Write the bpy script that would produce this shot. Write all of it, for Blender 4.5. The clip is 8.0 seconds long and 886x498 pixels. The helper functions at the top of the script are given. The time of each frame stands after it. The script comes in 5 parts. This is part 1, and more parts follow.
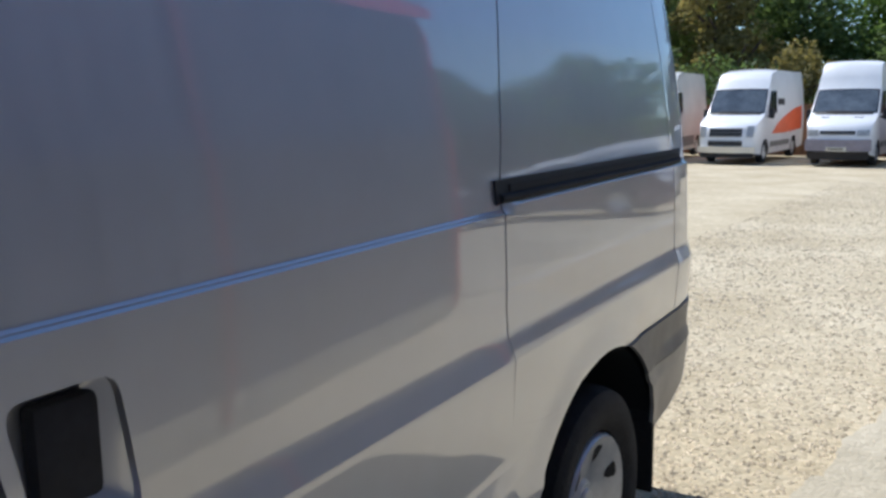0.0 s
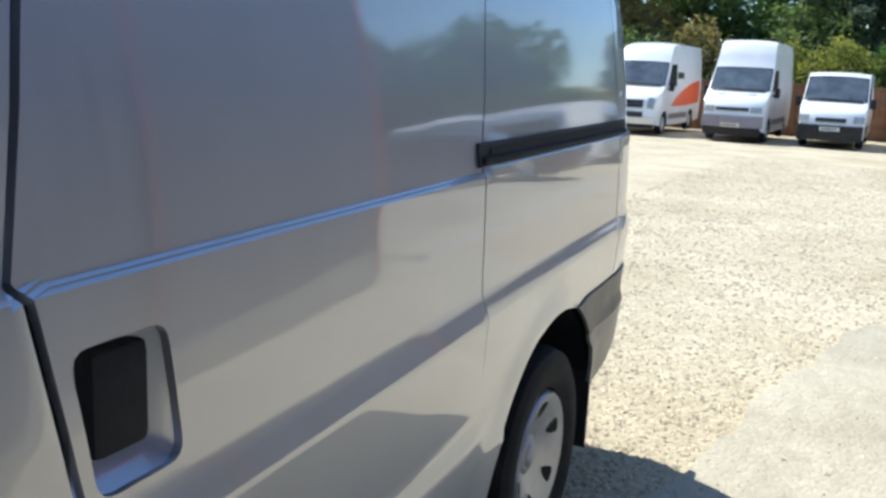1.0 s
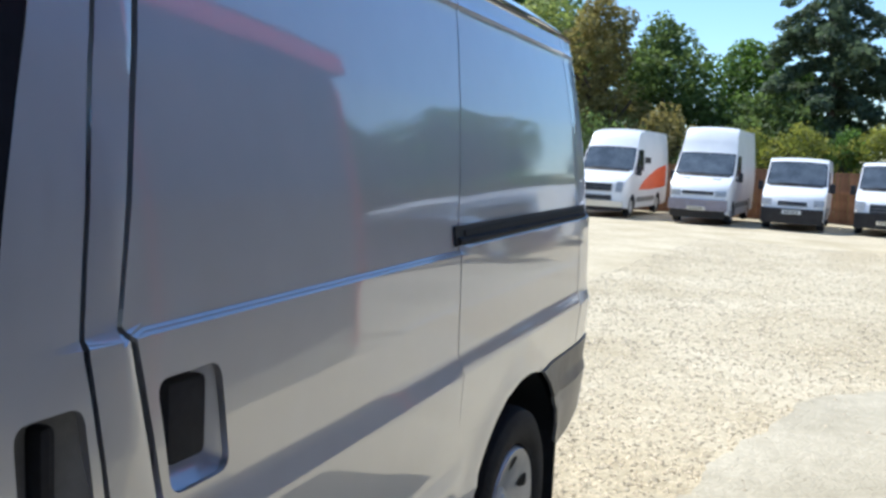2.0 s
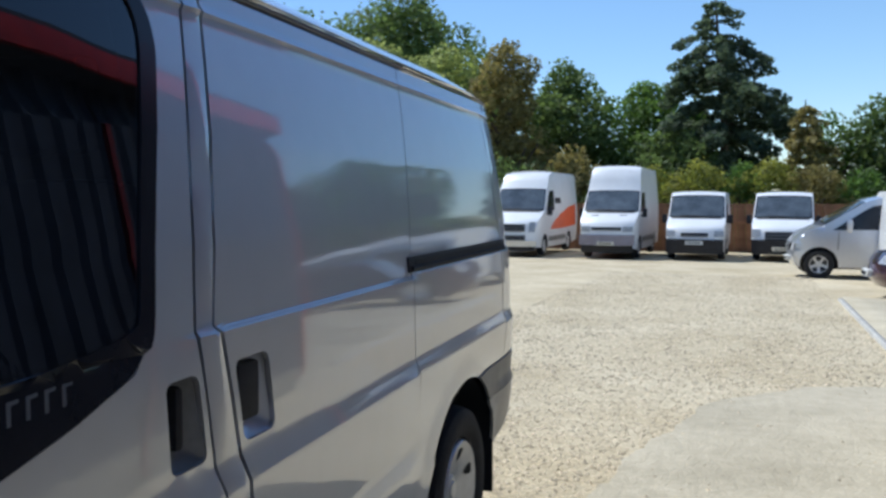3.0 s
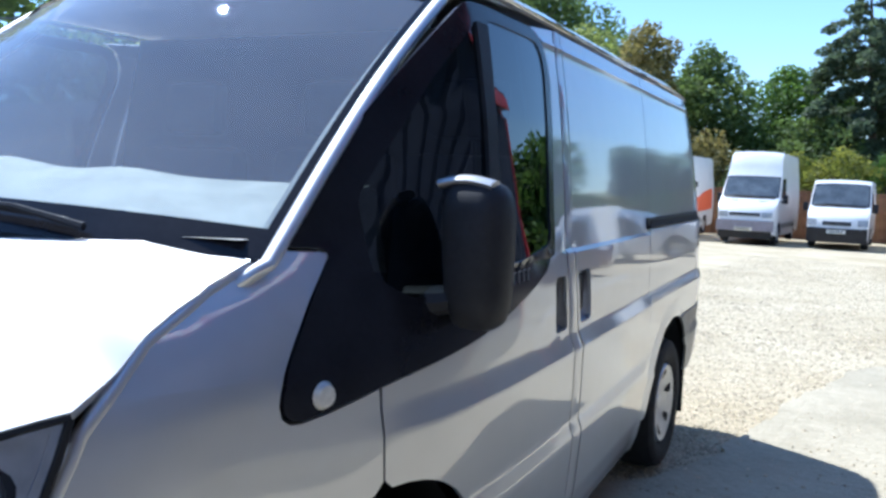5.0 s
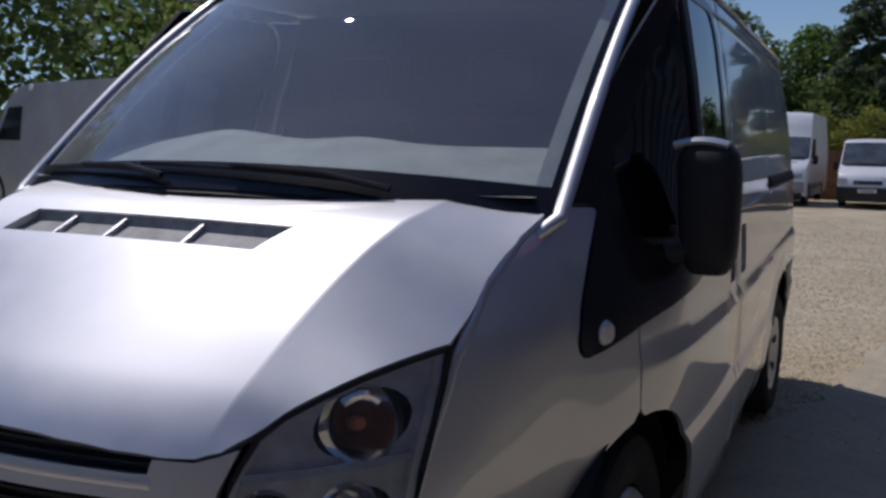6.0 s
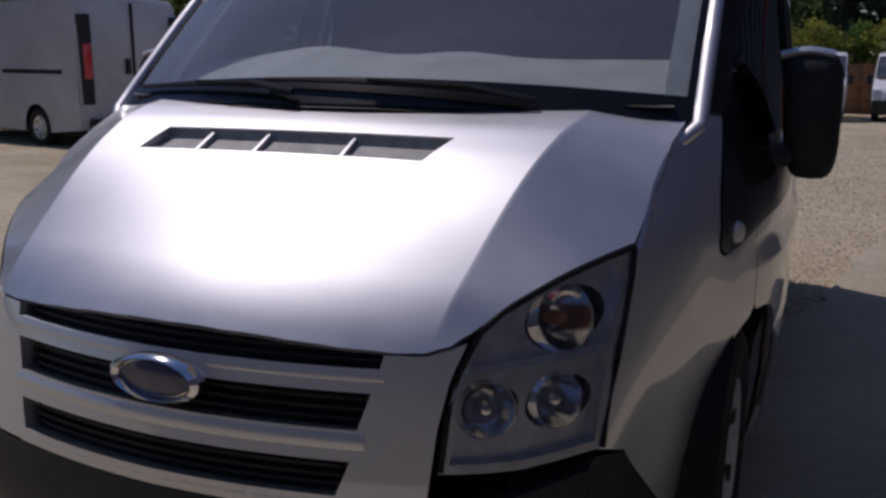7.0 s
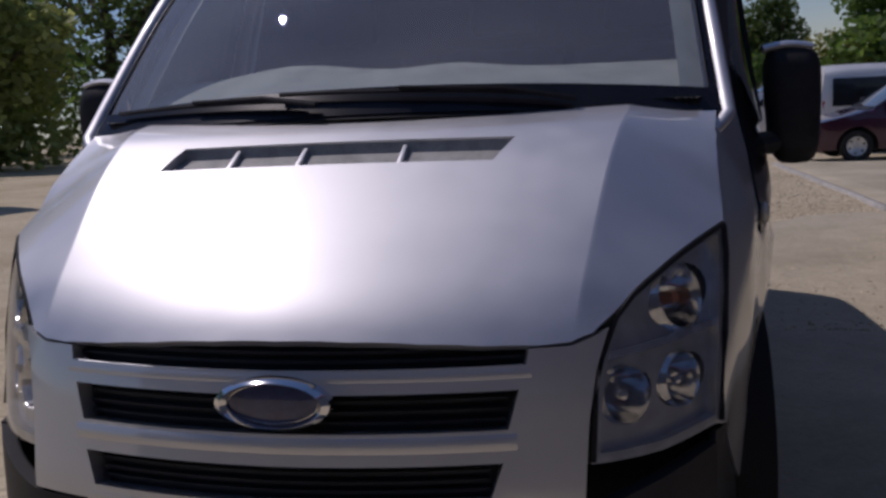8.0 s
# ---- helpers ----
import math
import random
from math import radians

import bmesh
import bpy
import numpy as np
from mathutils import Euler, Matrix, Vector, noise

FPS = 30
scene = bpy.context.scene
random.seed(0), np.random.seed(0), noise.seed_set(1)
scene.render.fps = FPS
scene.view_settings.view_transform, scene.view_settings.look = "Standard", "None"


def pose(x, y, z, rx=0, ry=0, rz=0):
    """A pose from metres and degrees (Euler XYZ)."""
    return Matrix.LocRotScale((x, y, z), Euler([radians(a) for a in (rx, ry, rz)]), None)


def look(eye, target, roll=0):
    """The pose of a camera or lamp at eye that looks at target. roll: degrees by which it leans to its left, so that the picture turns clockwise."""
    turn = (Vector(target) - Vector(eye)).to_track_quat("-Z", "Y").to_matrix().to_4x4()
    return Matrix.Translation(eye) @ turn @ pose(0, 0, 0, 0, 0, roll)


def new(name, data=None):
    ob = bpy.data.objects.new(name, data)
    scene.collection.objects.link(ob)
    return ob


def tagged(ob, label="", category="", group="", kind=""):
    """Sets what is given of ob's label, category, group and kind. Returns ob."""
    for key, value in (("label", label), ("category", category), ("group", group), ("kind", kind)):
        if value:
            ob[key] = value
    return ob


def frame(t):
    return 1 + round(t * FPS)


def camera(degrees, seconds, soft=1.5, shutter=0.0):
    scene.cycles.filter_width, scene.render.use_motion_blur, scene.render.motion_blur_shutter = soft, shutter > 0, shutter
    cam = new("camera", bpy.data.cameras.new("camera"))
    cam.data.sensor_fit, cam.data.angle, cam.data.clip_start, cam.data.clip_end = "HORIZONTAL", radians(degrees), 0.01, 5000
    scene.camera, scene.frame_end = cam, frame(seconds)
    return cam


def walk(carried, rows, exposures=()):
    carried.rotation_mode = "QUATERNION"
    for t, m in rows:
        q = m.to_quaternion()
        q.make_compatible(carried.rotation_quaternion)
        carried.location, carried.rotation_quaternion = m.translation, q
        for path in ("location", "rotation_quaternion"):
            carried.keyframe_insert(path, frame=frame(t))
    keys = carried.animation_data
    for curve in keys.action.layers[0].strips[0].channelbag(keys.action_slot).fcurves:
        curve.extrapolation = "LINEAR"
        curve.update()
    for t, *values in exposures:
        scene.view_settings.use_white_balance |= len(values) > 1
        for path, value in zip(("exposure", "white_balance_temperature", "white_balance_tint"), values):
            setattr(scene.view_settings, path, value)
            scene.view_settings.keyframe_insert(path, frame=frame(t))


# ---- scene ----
from mathutils import geometry

# ---------------------------------------------------------------- camera
# the yard falls towards the workshop: the van's own frame, in which the path is given, leans by this much
SLOPE = radians(3.6)
YARD = Matrix.Rotation(SLOPE, 4, "Y")
cam = camera(52.5, 8.0, soft=2.9)
PATH = [
    (0, (1.744, 1.701, 1.352), (0.694, 3.373, 1.035), -0.8),
    (0.5, (1.569, 1.757, 1.363), (0.498, 3.399, 0.965), 2.2),
    (1, (1.615, 1.591, 1.359), (0.775, 3.36, 0.953), 2.7),
    (1.2, (1.642, 1.511, 1.364), (0.875, 3.317, 0.976), 2.9),
    (2.3, (1.804, 1.142, 1.395), (0.98, 2.957, 1.236), 2.7),
    (2.5, (1.853, 1.001, 1.395), (1.079, 2.841, 1.277), 0.9),
    (3, (1.873, 0.699, 1.385), (1.232, 2.59, 1.271), 0.2),
    (3.5, (1.951, 0.43, 1.381), (1.321, 2.325, 1.255), 2.1),
    (3.8, (1.963, 0.29, 1.391), (1.376, 2.197, 1.261), 2.9),
    (4, (1.957, 0.157, 1.39), (1.425, 2.08, 1.263), 2.9),
    (4.5, (1.892, -0.193, 1.378), (1.246, 1.693, 1.221), 2.7),
    (5, (1.798, -0.447, 1.358), (0.911, 1.338, 1.189), 2.2),
    (5.2, (1.763, -0.575, 1.331), (0.811, 1.173, 1.136), -0.3),
    (6.3, (1.339, -0.984, 1.336), (0.451, 0.787, 1.061), 1.4),
    (6.5, (1.300, -1.068, 1.299), (0.439, 0.708, 0.973), 0.9),
    (7, (1.090, -1.163, 1.322), (0.309, 0.631, 0.909), 0.2),
    (7.5, (0.797, -1.192, 1.291), (0.224, 0.684, 0.892), -1.5),
    (8, (0.590, -1.303, 1.246), (0.190, 0.630, 0.917), -2.7),
]
walk(cam, [(t, YARD @ look(eye, target, roll)) for t, eye, target, roll in PATH],
     exposures=[(0.0, 0.0, 5950, 10), (0.4, 0.46, 5850, 6), (1.2, 0.36, 5900, 6), (2.5, 0.30, 5800, 8), (3.0, -0.15, 5800, 7), (3.5, -0.02, 5750, 6), (4.0, -0.02, 5700, 6), (4.5, 0.16, 5500, 7), (5.0, 0.5, 5450, 8), (5.2, 0.4, 5500, 9), (6.3, -1.5, 6200, 22), (8.0, -1.52, 6250, 26)])

# ---------------------------------------------------------------- light
SUN_FROM = YARD @ Vector((-1.10, 0.54, 1.84)).normalized()
world = bpy.data.worlds.new("sky")
scene.world = world
world.use_nodes = True
wn = world.node_tree
sky = wn.nodes.new("ShaderNodeTexSky")
sky.sky_type = "NISHITA"
sky.sun_disc = False
sky.sun_elevation = math.asin(SUN_FROM.z)
sky.sun_rotation = math.atan2(SUN_FROM.x, SUN_FROM.y)
sky.air_density, sky.dust_density, sky.ozone_density, sky.altitude = 1.1, 0.0, 5.0, 300
wn.links.new(sky.outputs[0], wn.nodes["Background"].inputs[0])
wn.nodes["Background"].inputs[1].default_value = 0.15
sun_data = bpy.data.lights.new("sun", "SUN")
sun_data.energy, sun_data.angle, sun_data.color = 5.0, radians(0.53), (1.0, 0.95, 0.87)
sun = new("sun", sun_data)
sun.rotation_euler = SUN_FROM.to_track_quat("Z", "Y").to_euler()


# ---------------------------------------------------------------- materials
def mat(name, colour, rough=0.5, metal=0.0, coat=0.0, spec=0.5, var=0.0, scale=6.0, bump=0.0, bump_scale=60.0, colour2=None,
        transmission=0.0, ior=1.45, emit=None, island=0.0, rough_var=0.0, detail=4.0, random_ob=0.0):
    """A principled surface with two scales of noise in colour, gloss and relief."""
    m = bpy.data.materials.new(name)
    m.use_nodes = True
    nt = m.node_tree
    b = nt.nodes["Principled BSDF"]
    b.inputs["Base Color"].default_value = (*colour, 1)
    b.inputs["Roughness"].default_value = rough
    b.inputs["Metallic"].default_value = metal
    b.inputs["Coat Weight"].default_value = coat
    b.inputs["Coat Roughness"].default_value = 0.03
    b.inputs["Specular IOR Level"].default_value = spec
    b.inputs["Transmission Weight"].default_value = transmission
    b.inputs["IOR"].default_value = ior
    co = nt.nodes.new("ShaderNodeTexCoord")
    out = None
    if var > 0 or colour2:
        c2 = colour2 or tuple(min(1, c * (1 + var)) for c in colour)
        c1 = colour if colour2 else tuple(c * (1 - var) for c in colour)
        big, fine = nt.nodes.new("ShaderNodeTexNoise"), nt.nodes.new("ShaderNodeTexNoise")
        big.inputs["Scale"].default_value, big.inputs["Detail"].default_value = scale, detail
        fine.inputs["Scale"].default_value, fine.inputs["Detail"].default_value = scale * 9, 3
        add = nt.nodes.new("ShaderNodeMath")
        add.operation = "MULTIPLY_ADD"
        add.inputs[1].default_value = 0.45
        for n in (big, fine):
            nt.links.new(co.outputs["Object"], n.inputs["Vector"])
        nt.links.new(fine.outputs["Fac"], add.inputs[0])
        nt.links.new(big.outputs["Fac"], add.inputs[2])
        ramp = nt.nodes.new("ShaderNodeMapRange")
        ramp.inputs[1].default_value, ramp.inputs[2].default_value = 0.52, 0.92
        nt.links.new(add.outputs[0], ramp.inputs[0])
        mix = nt.nodes.new("ShaderNodeMix")
        mix.data_type = "RGBA"
        mix.inputs["A"].default_value, mix.inputs["B"].default_value = (*c1, 1), (*c2, 1)
        nt.links.new(ramp.outputs[0], mix.inputs["Factor"])
        out = mix.outputs["Result"]
        if rough_var:
            rr = nt.nodes.new("ShaderNodeMapRange")
            rr.inputs[1].default_value, rr.inputs[2].default_value = 0.5, 0.95
            rr.inputs[3].default_value, rr.inputs[4].default_value = max(0.02, rough - rough_var), rough + rough_var
            nt.links.new(add.outputs[0], rr.inputs[0])
            nt.links.new(rr.outputs[0], b.inputs["Roughness"])
    if island or random_ob:
        if island:
            src = nt.nodes.new("ShaderNodeNewGeometry").outputs["Random Per Island"]
        else:
            src = nt.nodes.new("ShaderNodeObjectInfo").outputs["Random"]
        amount = island or random_ob
        mr = nt.nodes.new("ShaderNodeMapRange")
        mr.inputs[3].default_value, mr.inputs[4].default_value = 1 - amount, 1 + amount
        nt.links.new(src, mr.inputs[0])
        hsv = nt.nodes.new("ShaderNodeHueSaturation")
        nt.links.new(mr.outputs[0], hsv.inputs["Value"])
        if out:
            nt.links.new(out, hsv.inputs["Color"])
        else:
            hsv.inputs["Color"].default_value = (*colour, 1)
        out = hsv.outputs[0]
    if out:
        nt.links.new(out, b.inputs["Base Color"])
    if bump:
        n = nt.nodes.new("ShaderNodeTexNoise")
        n.inputs["Scale"].default_value, n.inputs["Detail"].default_value = bump_scale, 5
        nt.links.new(co.outputs["Object"], n.inputs["Vector"])
        bp = nt.nodes.new("ShaderNodeBump")
        bp.inputs["Strength"].default_value, bp.inputs["Distance"].default_value = bump, 0.02
        nt.links.new(n.outputs["Fac"], bp.inputs["Height"])
        nt.links.new(bp.outputs["Normal"], b.inputs["Normal"])
    if emit:
        b.inputs["Emission Color"].default_value, b.inputs["Emission Strength"].default_value = (*emit[:3], 1), emit[3]
    return m


def cells(m, scale, spread, relief):
    """Adds pebble cells to a material: each its own tone, rounded in relief."""
    nt = m.node_tree
    b = nt.nodes["Principled BSDF"]
    co, vo = nt.nodes.new("ShaderNodeTexCoord"), nt.nodes.new("ShaderNodeTexVoronoi")
    vo.inputs["Scale"].default_value = scale
    nt.links.new(co.outputs["Object"], vo.inputs["Vector"])
    sep, mr, hsv = nt.nodes.new("ShaderNodeSeparateColor"), nt.nodes.new("ShaderNodeMapRange"), nt.nodes.new("ShaderNodeHueSaturation")
    nt.links.new(vo.outputs["Color"], sep.inputs[0])
    mr.inputs[3].default_value, mr.inputs[4].default_value = 1 - spread, 1 + spread * 0.75
    nt.links.new(sep.outputs[0], mr.inputs[0])
    nt.links.new(mr.outputs[0], hsv.inputs["Value"])
    nt.links.new(b.inputs["Base Color"].links[0].from_socket, hsv.inputs["Color"])
    nt.links.new(hsv.outputs[0], b.inputs["Base Color"])
    bp = nt.nodes.new("ShaderNodeBump")
    bp.invert = True
    bp.inputs["Strength"].default_value, bp.inputs["Distance"].default_value = relief, 0.02
    nt.links.new(vo.outputs["Distance"], bp.inputs["Height"])
    if b.inputs["Normal"].links:
        nt.links.new(b.inputs["Normal"].links[0].from_socket, bp.inputs["Normal"])
    nt.links.new(bp.outputs["Normal"], b.inputs["Normal"])
    return m


def glass_mat(name, tint, clear=0.75, rough=0.0, ior=1.55, glare=0.0):
    """Thin pane: a tinted see-through layer under a mirror-like surface, by Fresnel."""
    m = bpy.data.materials.new(name)
    m.use_nodes = True
    nt = m.node_tree
    nt.nodes.remove(nt.nodes["Principled BSDF"])
    tr, gl, mx, fr = (nt.nodes.new("ShaderNode" + k) for k in ("BsdfTransparent", "BsdfGlossy", "MixShader", "LayerWeight"))
    pw, ma = nt.nodes.new("ShaderNodeMath"), nt.nodes.new("ShaderNodeMath")
    head_on = ((ior - 1) / (ior + 1)) ** 2
    pw.operation, ma.operation = "POWER", "MULTIPLY_ADD"
    pw.inputs[1].default_value = 4.5
    ma.inputs[1].default_value, ma.inputs[2].default_value = 1 - head_on, head_on
    fr.inputs["Blend"].default_value = 0.5
    tr.inputs[0].default_value = (*[c * clear for c in tint], 1)
    gl.inputs["Color"].default_value = (0.95, 0.97, 1.0, 1)
    gl.inputs["Roughness"].default_value = rough
    nt.links.new(fr.outputs["Facing"], pw.inputs[0])
    nt.links.new(pw.outputs[0], ma.inputs[0])
    nt.links.new(ma.outputs[0], mx.inputs[0])
    nt.links.new(tr.outputs[0], mx.inputs[1])
    nt.links.new(gl.outputs[0], mx.inputs[2])
    last = mx
    # pale diffuse veil mixed into the pane, in place of glare
    if glare:
        df, md = nt.nodes.new("ShaderNodeBsdfDiffuse"), nt.nodes.new("ShaderNodeMixShader")
        nz, mr = nt.nodes.new("ShaderNodeTexNoise"), nt.nodes.new("ShaderNodeMapRange")
        nz.inputs["Scale"].default_value = 3.0
        mr.inputs[3].default_value, mr.inputs[4].default_value = glare * 0.5, glare * 1.5
        df.inputs[0].default_value = (0.75, 0.76, 0.78, 1)
        nt.links.new(nz.outputs["Fac"], mr.inputs[0])
        nt.links.new(mr.outputs[0], md.inputs[0])
        nt.links.new(mx.outputs[0], md.inputs[1])
        nt.links.new(df.outputs[0], md.inputs[2])
        last = md
    nt.links.new(last.outputs[0], nt.nodes["Material Output"].inputs[0])
    return m


SILVER = mat("silver_paint", (0.635, 0.638, 0.655), 0.53, 0.90, coat=1.0, var=0.05, scale=1.3, rough_var=0.05, bump=0.010, bump_scale=900)
SILVER.node_tree.nodes["Principled BSDF"].inputs["Coat IOR"].default_value = 2.0
SILVER.node_tree.nodes["Principled BSDF"].inputs["Coat Roughness"].default_value = 0.045
# near-black, in place of the shade behind panels and inside openings
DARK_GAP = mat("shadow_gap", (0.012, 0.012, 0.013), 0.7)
BLACK_PLASTIC = mat("black_plastic", (0.027, 0.027, 0.030), 0.55, spec=0.3, var=0.25, scale=8, bump=0.1, bump_scale=400)
GREY_PLASTIC = mat("grey_plastic", (0.19, 0.185, 0.175), 0.45, var=0.2, scale=7, bump=0.08, bump_scale=300)
BLACK_GLOSS = mat("black_gloss", (0.013, 0.013, 0.017), 0.20, coat=0.0, spec=0.35, var=0.2, scale=9)
RUBBER = mat("rubber", (0.020, 0.020, 0.021), 0.8, var=0.35, scale=14, bump=0.3, bump_scale=120)
CHROME = mat("chrome", (0.82, 0.82, 0.83), 0.10, 1.0, var=0.05, scale=20)
BADGE_DARK = mat("badge_enamel", (0.05, 0.055, 0.12), 0.25, 0.0, coat=0.8, var=0.2, scale=30)
WHEEL_SILVER = mat("wheel_cover_silver", (0.62, 0.62, 0.62), 0.38, 0.55, var=0.12, scale=18, rough_var=0.1)
# diffuse veil stands for sun glare; ior raised to strengthen the sky's reflection
WINDSCREEN = glass_mat("windscreen_glass", (0.90, 0.95, 0.95), 0.92, ior=2.3, glare=0.17)
CAB_GLASS = glass_mat("cab_window_glass", (0.50, 0.58, 0.62), 0.26, ior=1.7)
LENS = glass_mat("lamp_lens", (0.95, 0.95, 0.95), 0.95, ior=1.8)
REFLECTOR = mat("lamp_reflector", (0.70, 0.70, 0.71), 0.12, 1.0, var=0.2, scale=30)
AMBER = mat("amber_bulb", (0.42, 0.14, 0.05), 0.25, coat=0.5, var=0.15, scale=30)
WHITE_LENS = mat("repeater_lens", (0.78, 0.75, 0.68), 0.2, coat=0.7, var=0.12, scale=60)
LAMP_HOUSING = mat("lamp_housing", (0.64, 0.64, 0.65), 0.30, 0.8, var=0.15, scale=25)
BUMPER_LILAC = mat("bumper_lilac_grey", (0.27, 0.25, 0.29), 0.55, var=0.12, scale=6, bump=0.05, bump_scale=300)
BUMPER_GREY = mat("bumper_grey", (0.30, 0.29, 0.27), 0.4, var=0.15, scale=6, bump=0.05, bump_scale=300)
DASH = mat("dash_plastic", (0.70, 0.71, 0.64), 0.6, var=0.18, scale=9, bump=0.15, bump_scale=200)
SEAT = mat("seat_cloth", (0.035, 0.037, 0.045), 0.9, var=0.3, scale=30, bump=0.3, bump_scale=300)
SLOT_GREY = mat("slot_grey", (0.36, 0.355, 0.33), 0.6, var=0.25, scale=20)
BADGE_GREY = mat("badge_grey", (0.22, 0.22, 0.22), 0.35, 0.6, var=0.1, scale=40)


# ---------------------------------------------------------------- mesh tools
def link(name, bm, material, parent=None, label="", smooth=True, flat_angle=None):
    me = bpy.data.meshes.new(name)
    bm.to_mesh(me)
    bm.free()
    for m in (material if isinstance(material, (list, tuple)) else (material,)):
        me.materials.append(m)
    if smooth:
        me.polygons.foreach_set("use_smooth", [True] * len(me.polygons))
        if flat_angle:
            me.set_sharp_from_angle(angle=radians(flat_angle))
    ob = new(name, me)
    if parent:
        ob.parent = parent
    if label:
        ob["label"] = label
    return ob


def part(name, bm, material, parent, label="", smooth=True, flat_angle=35):
    return link(name, bm, material, parent, label, smooth, flat_angle)


def thing(name, label, category, group="", kind="", m=None):
    ob = new(name)
    ob.empty_display_size = 0.2
    if m is not None:
        ob.matrix_basis = m
    return tagged(ob, label, category, group, kind)


def inside(px, py, poly):
    x, y = poly[:, 0], poly[:, 1]
    x2, y2 = np.roll(x, -1), np.roll(y, -1)
    px, py = px[:, None], py[:, None]
    dy = np.where(y2 == y, 1e-12, y2 - y)
    cross = ((y > py) != (y2 > py)) & (px < (x2 - x) * (py - y) / dy + x)
    return cross.sum(1) % 2 == 1


def cut_edges(poly, cols, rows):
    """Split the edges of a polygon where they cross the grid lines."""
    out = []
    for (a0, b0), (a1, b1) in zip(poly, poly[1:] + poly[:1]):
        ts = {0.0}
        for c in cols:
            if min(a0, a1) < c < max(a0, a1):
                ts.add((c - a0) / (a1 - a0))
        for r in rows:
            if min(b0, b1) < r < max(b0, b1):
                ts.add((r - b0) / (b1 - b0))
        last = None
        for t in sorted(ts):
            p = (a0 + (a1 - a0) * t, b0 + (b1 - b0) * t)
            if last is None or math.hypot(p[0] - last[0], p[1] - last[1]) > 0.002:
                out.append(p)
                last = p
    return out


def steps(lo, hi, d, extra=()):
    n = max(1, int(math.ceil((hi - lo) / d)))
    return sorted({round(lo + (hi - lo) * i / n, 4) for i in range(n + 1)} | {e for e in extra if lo <= e <= hi})


def patch(outer, surf, da=0.05, db=0.03, holes=(), off=0.0, rim=0.012, rows=(), cols_at=(), out=None, mirror=False):
    """A panel: the polygon outer (with holes) in the two parameters of surf, laid on that surface, lifted by off, with folded-in edges."""
    a_lo, a_hi = min(p[0] for p in outer), max(p[0] for p in outer)
    b_lo, b_hi = min(p[1] for p in outer), max(p[1] for p in outer)
    cols, rws = steps(a_lo, a_hi, da, cols_at), steps(b_lo, b_hi, db, rows)
    loops = [cut_edges(list(outer), cols, rws)] + [cut_edges(list(h), cols, rws) for h in holes]
    pts, edges = [], []
    for lp in loops:
        s = len(pts)
        pts += lp
        edges += [(s + i, s + (i + 1) % len(lp)) for i in range(len(lp))]
    arr = [np.array(lp) for lp in loops]
    grid = np.array([(a, b) for a in cols for b in rws])
    ok = inside(grid[:, 0], grid[:, 1], arr[0])
    for h in arr[1:]:
        ok &= ~inside(grid[:, 0], grid[:, 1], h)
    bound = np.array(pts)
    grid = grid[ok]
    if len(grid):
        near = np.array([np.min(np.hypot(bound[:, 0] - g[0], bound[:, 1] - g[1])) for g in grid])
        pts += [tuple(g) for g in grid[near > 0.008]]
    res = geometry.delaunay_2d_cdt([Vector(p) for p in pts], edges, [], 0, 1e-5)
    vs, tris = res[0], res[2]
    v2 = np.array([(v.x, v.y) for v in vs])
    tri = v2[np.array([list(t) for t in tris])]
    d1, d2 = tri[:, 1] - tri[:, 0], tri[:, 2] - tri[:, 0]
    cen = tri.mean(1)
    ok = inside(cen[:, 0], cen[:, 1], arr[0]) & (np.abs(d1[:, 0] * d2[:, 1] - d1[:, 1] * d2[:, 0]) > 4e-7)
    for h in arr[1:]:
        ok &= ~inside(cen[:, 0], cen[:, 1], h)
    bm = bmesh.new()
    e = 0.004
    flip = -1 if mirror else 1

    def lay(a, b, d):
        p = Vector(surf(a, b))
        n = (Vector(surf(a + e, b)) - Vector(surf(a - e, b))).cross(Vector(surf(a, b + e)) - Vector(surf(a, b - e)))
        n.normalize()
        if out is not None and n.dot(out) < 0:
            n = -n
        p = p + n * d
        return Vector((p.x * flip, p.y, p.z)), Vector((n.x * flip, n.y, n.z))

    used = sorted({i for t, k in zip(tris, ok) if k for i in t})
    top, norm = {}, {}
    for i in used:
        p, norm[i] = lay(v2[i][0], v2[i][1], off)
        top[i] = bm.verts.new(p)
    for t, k in zip(tris, ok):
        if not k:
            continue
        a, b, c = (top[i] for i in t)
        n = (b.co - a.co).cross(c.co - a.co)
        try:
            bm.faces.new((a, b, c) if n.dot(norm[t[0]]) > 0 else (a, c, b))
        except ValueError:
            pass
    if rim:
        low = {}
        back = {top[i]: i for i in used}
        for ed in [ed for ed in bm.edges if len(ed.link_faces) == 1]:
            f = ed.link_faces[0]
            u, v = ed.verts
            for w in (u, v):
                if w not in low:
                    low[w] = bm.verts.new(w.co - norm[back[w]] * rim)
            lo = [l for l in f.loops if l.edge == ed][0]
            p, q = lo.vert, lo.link_loop_next.vert
            bm.faces.new((q, p, low[p], low[q]))
    return bm


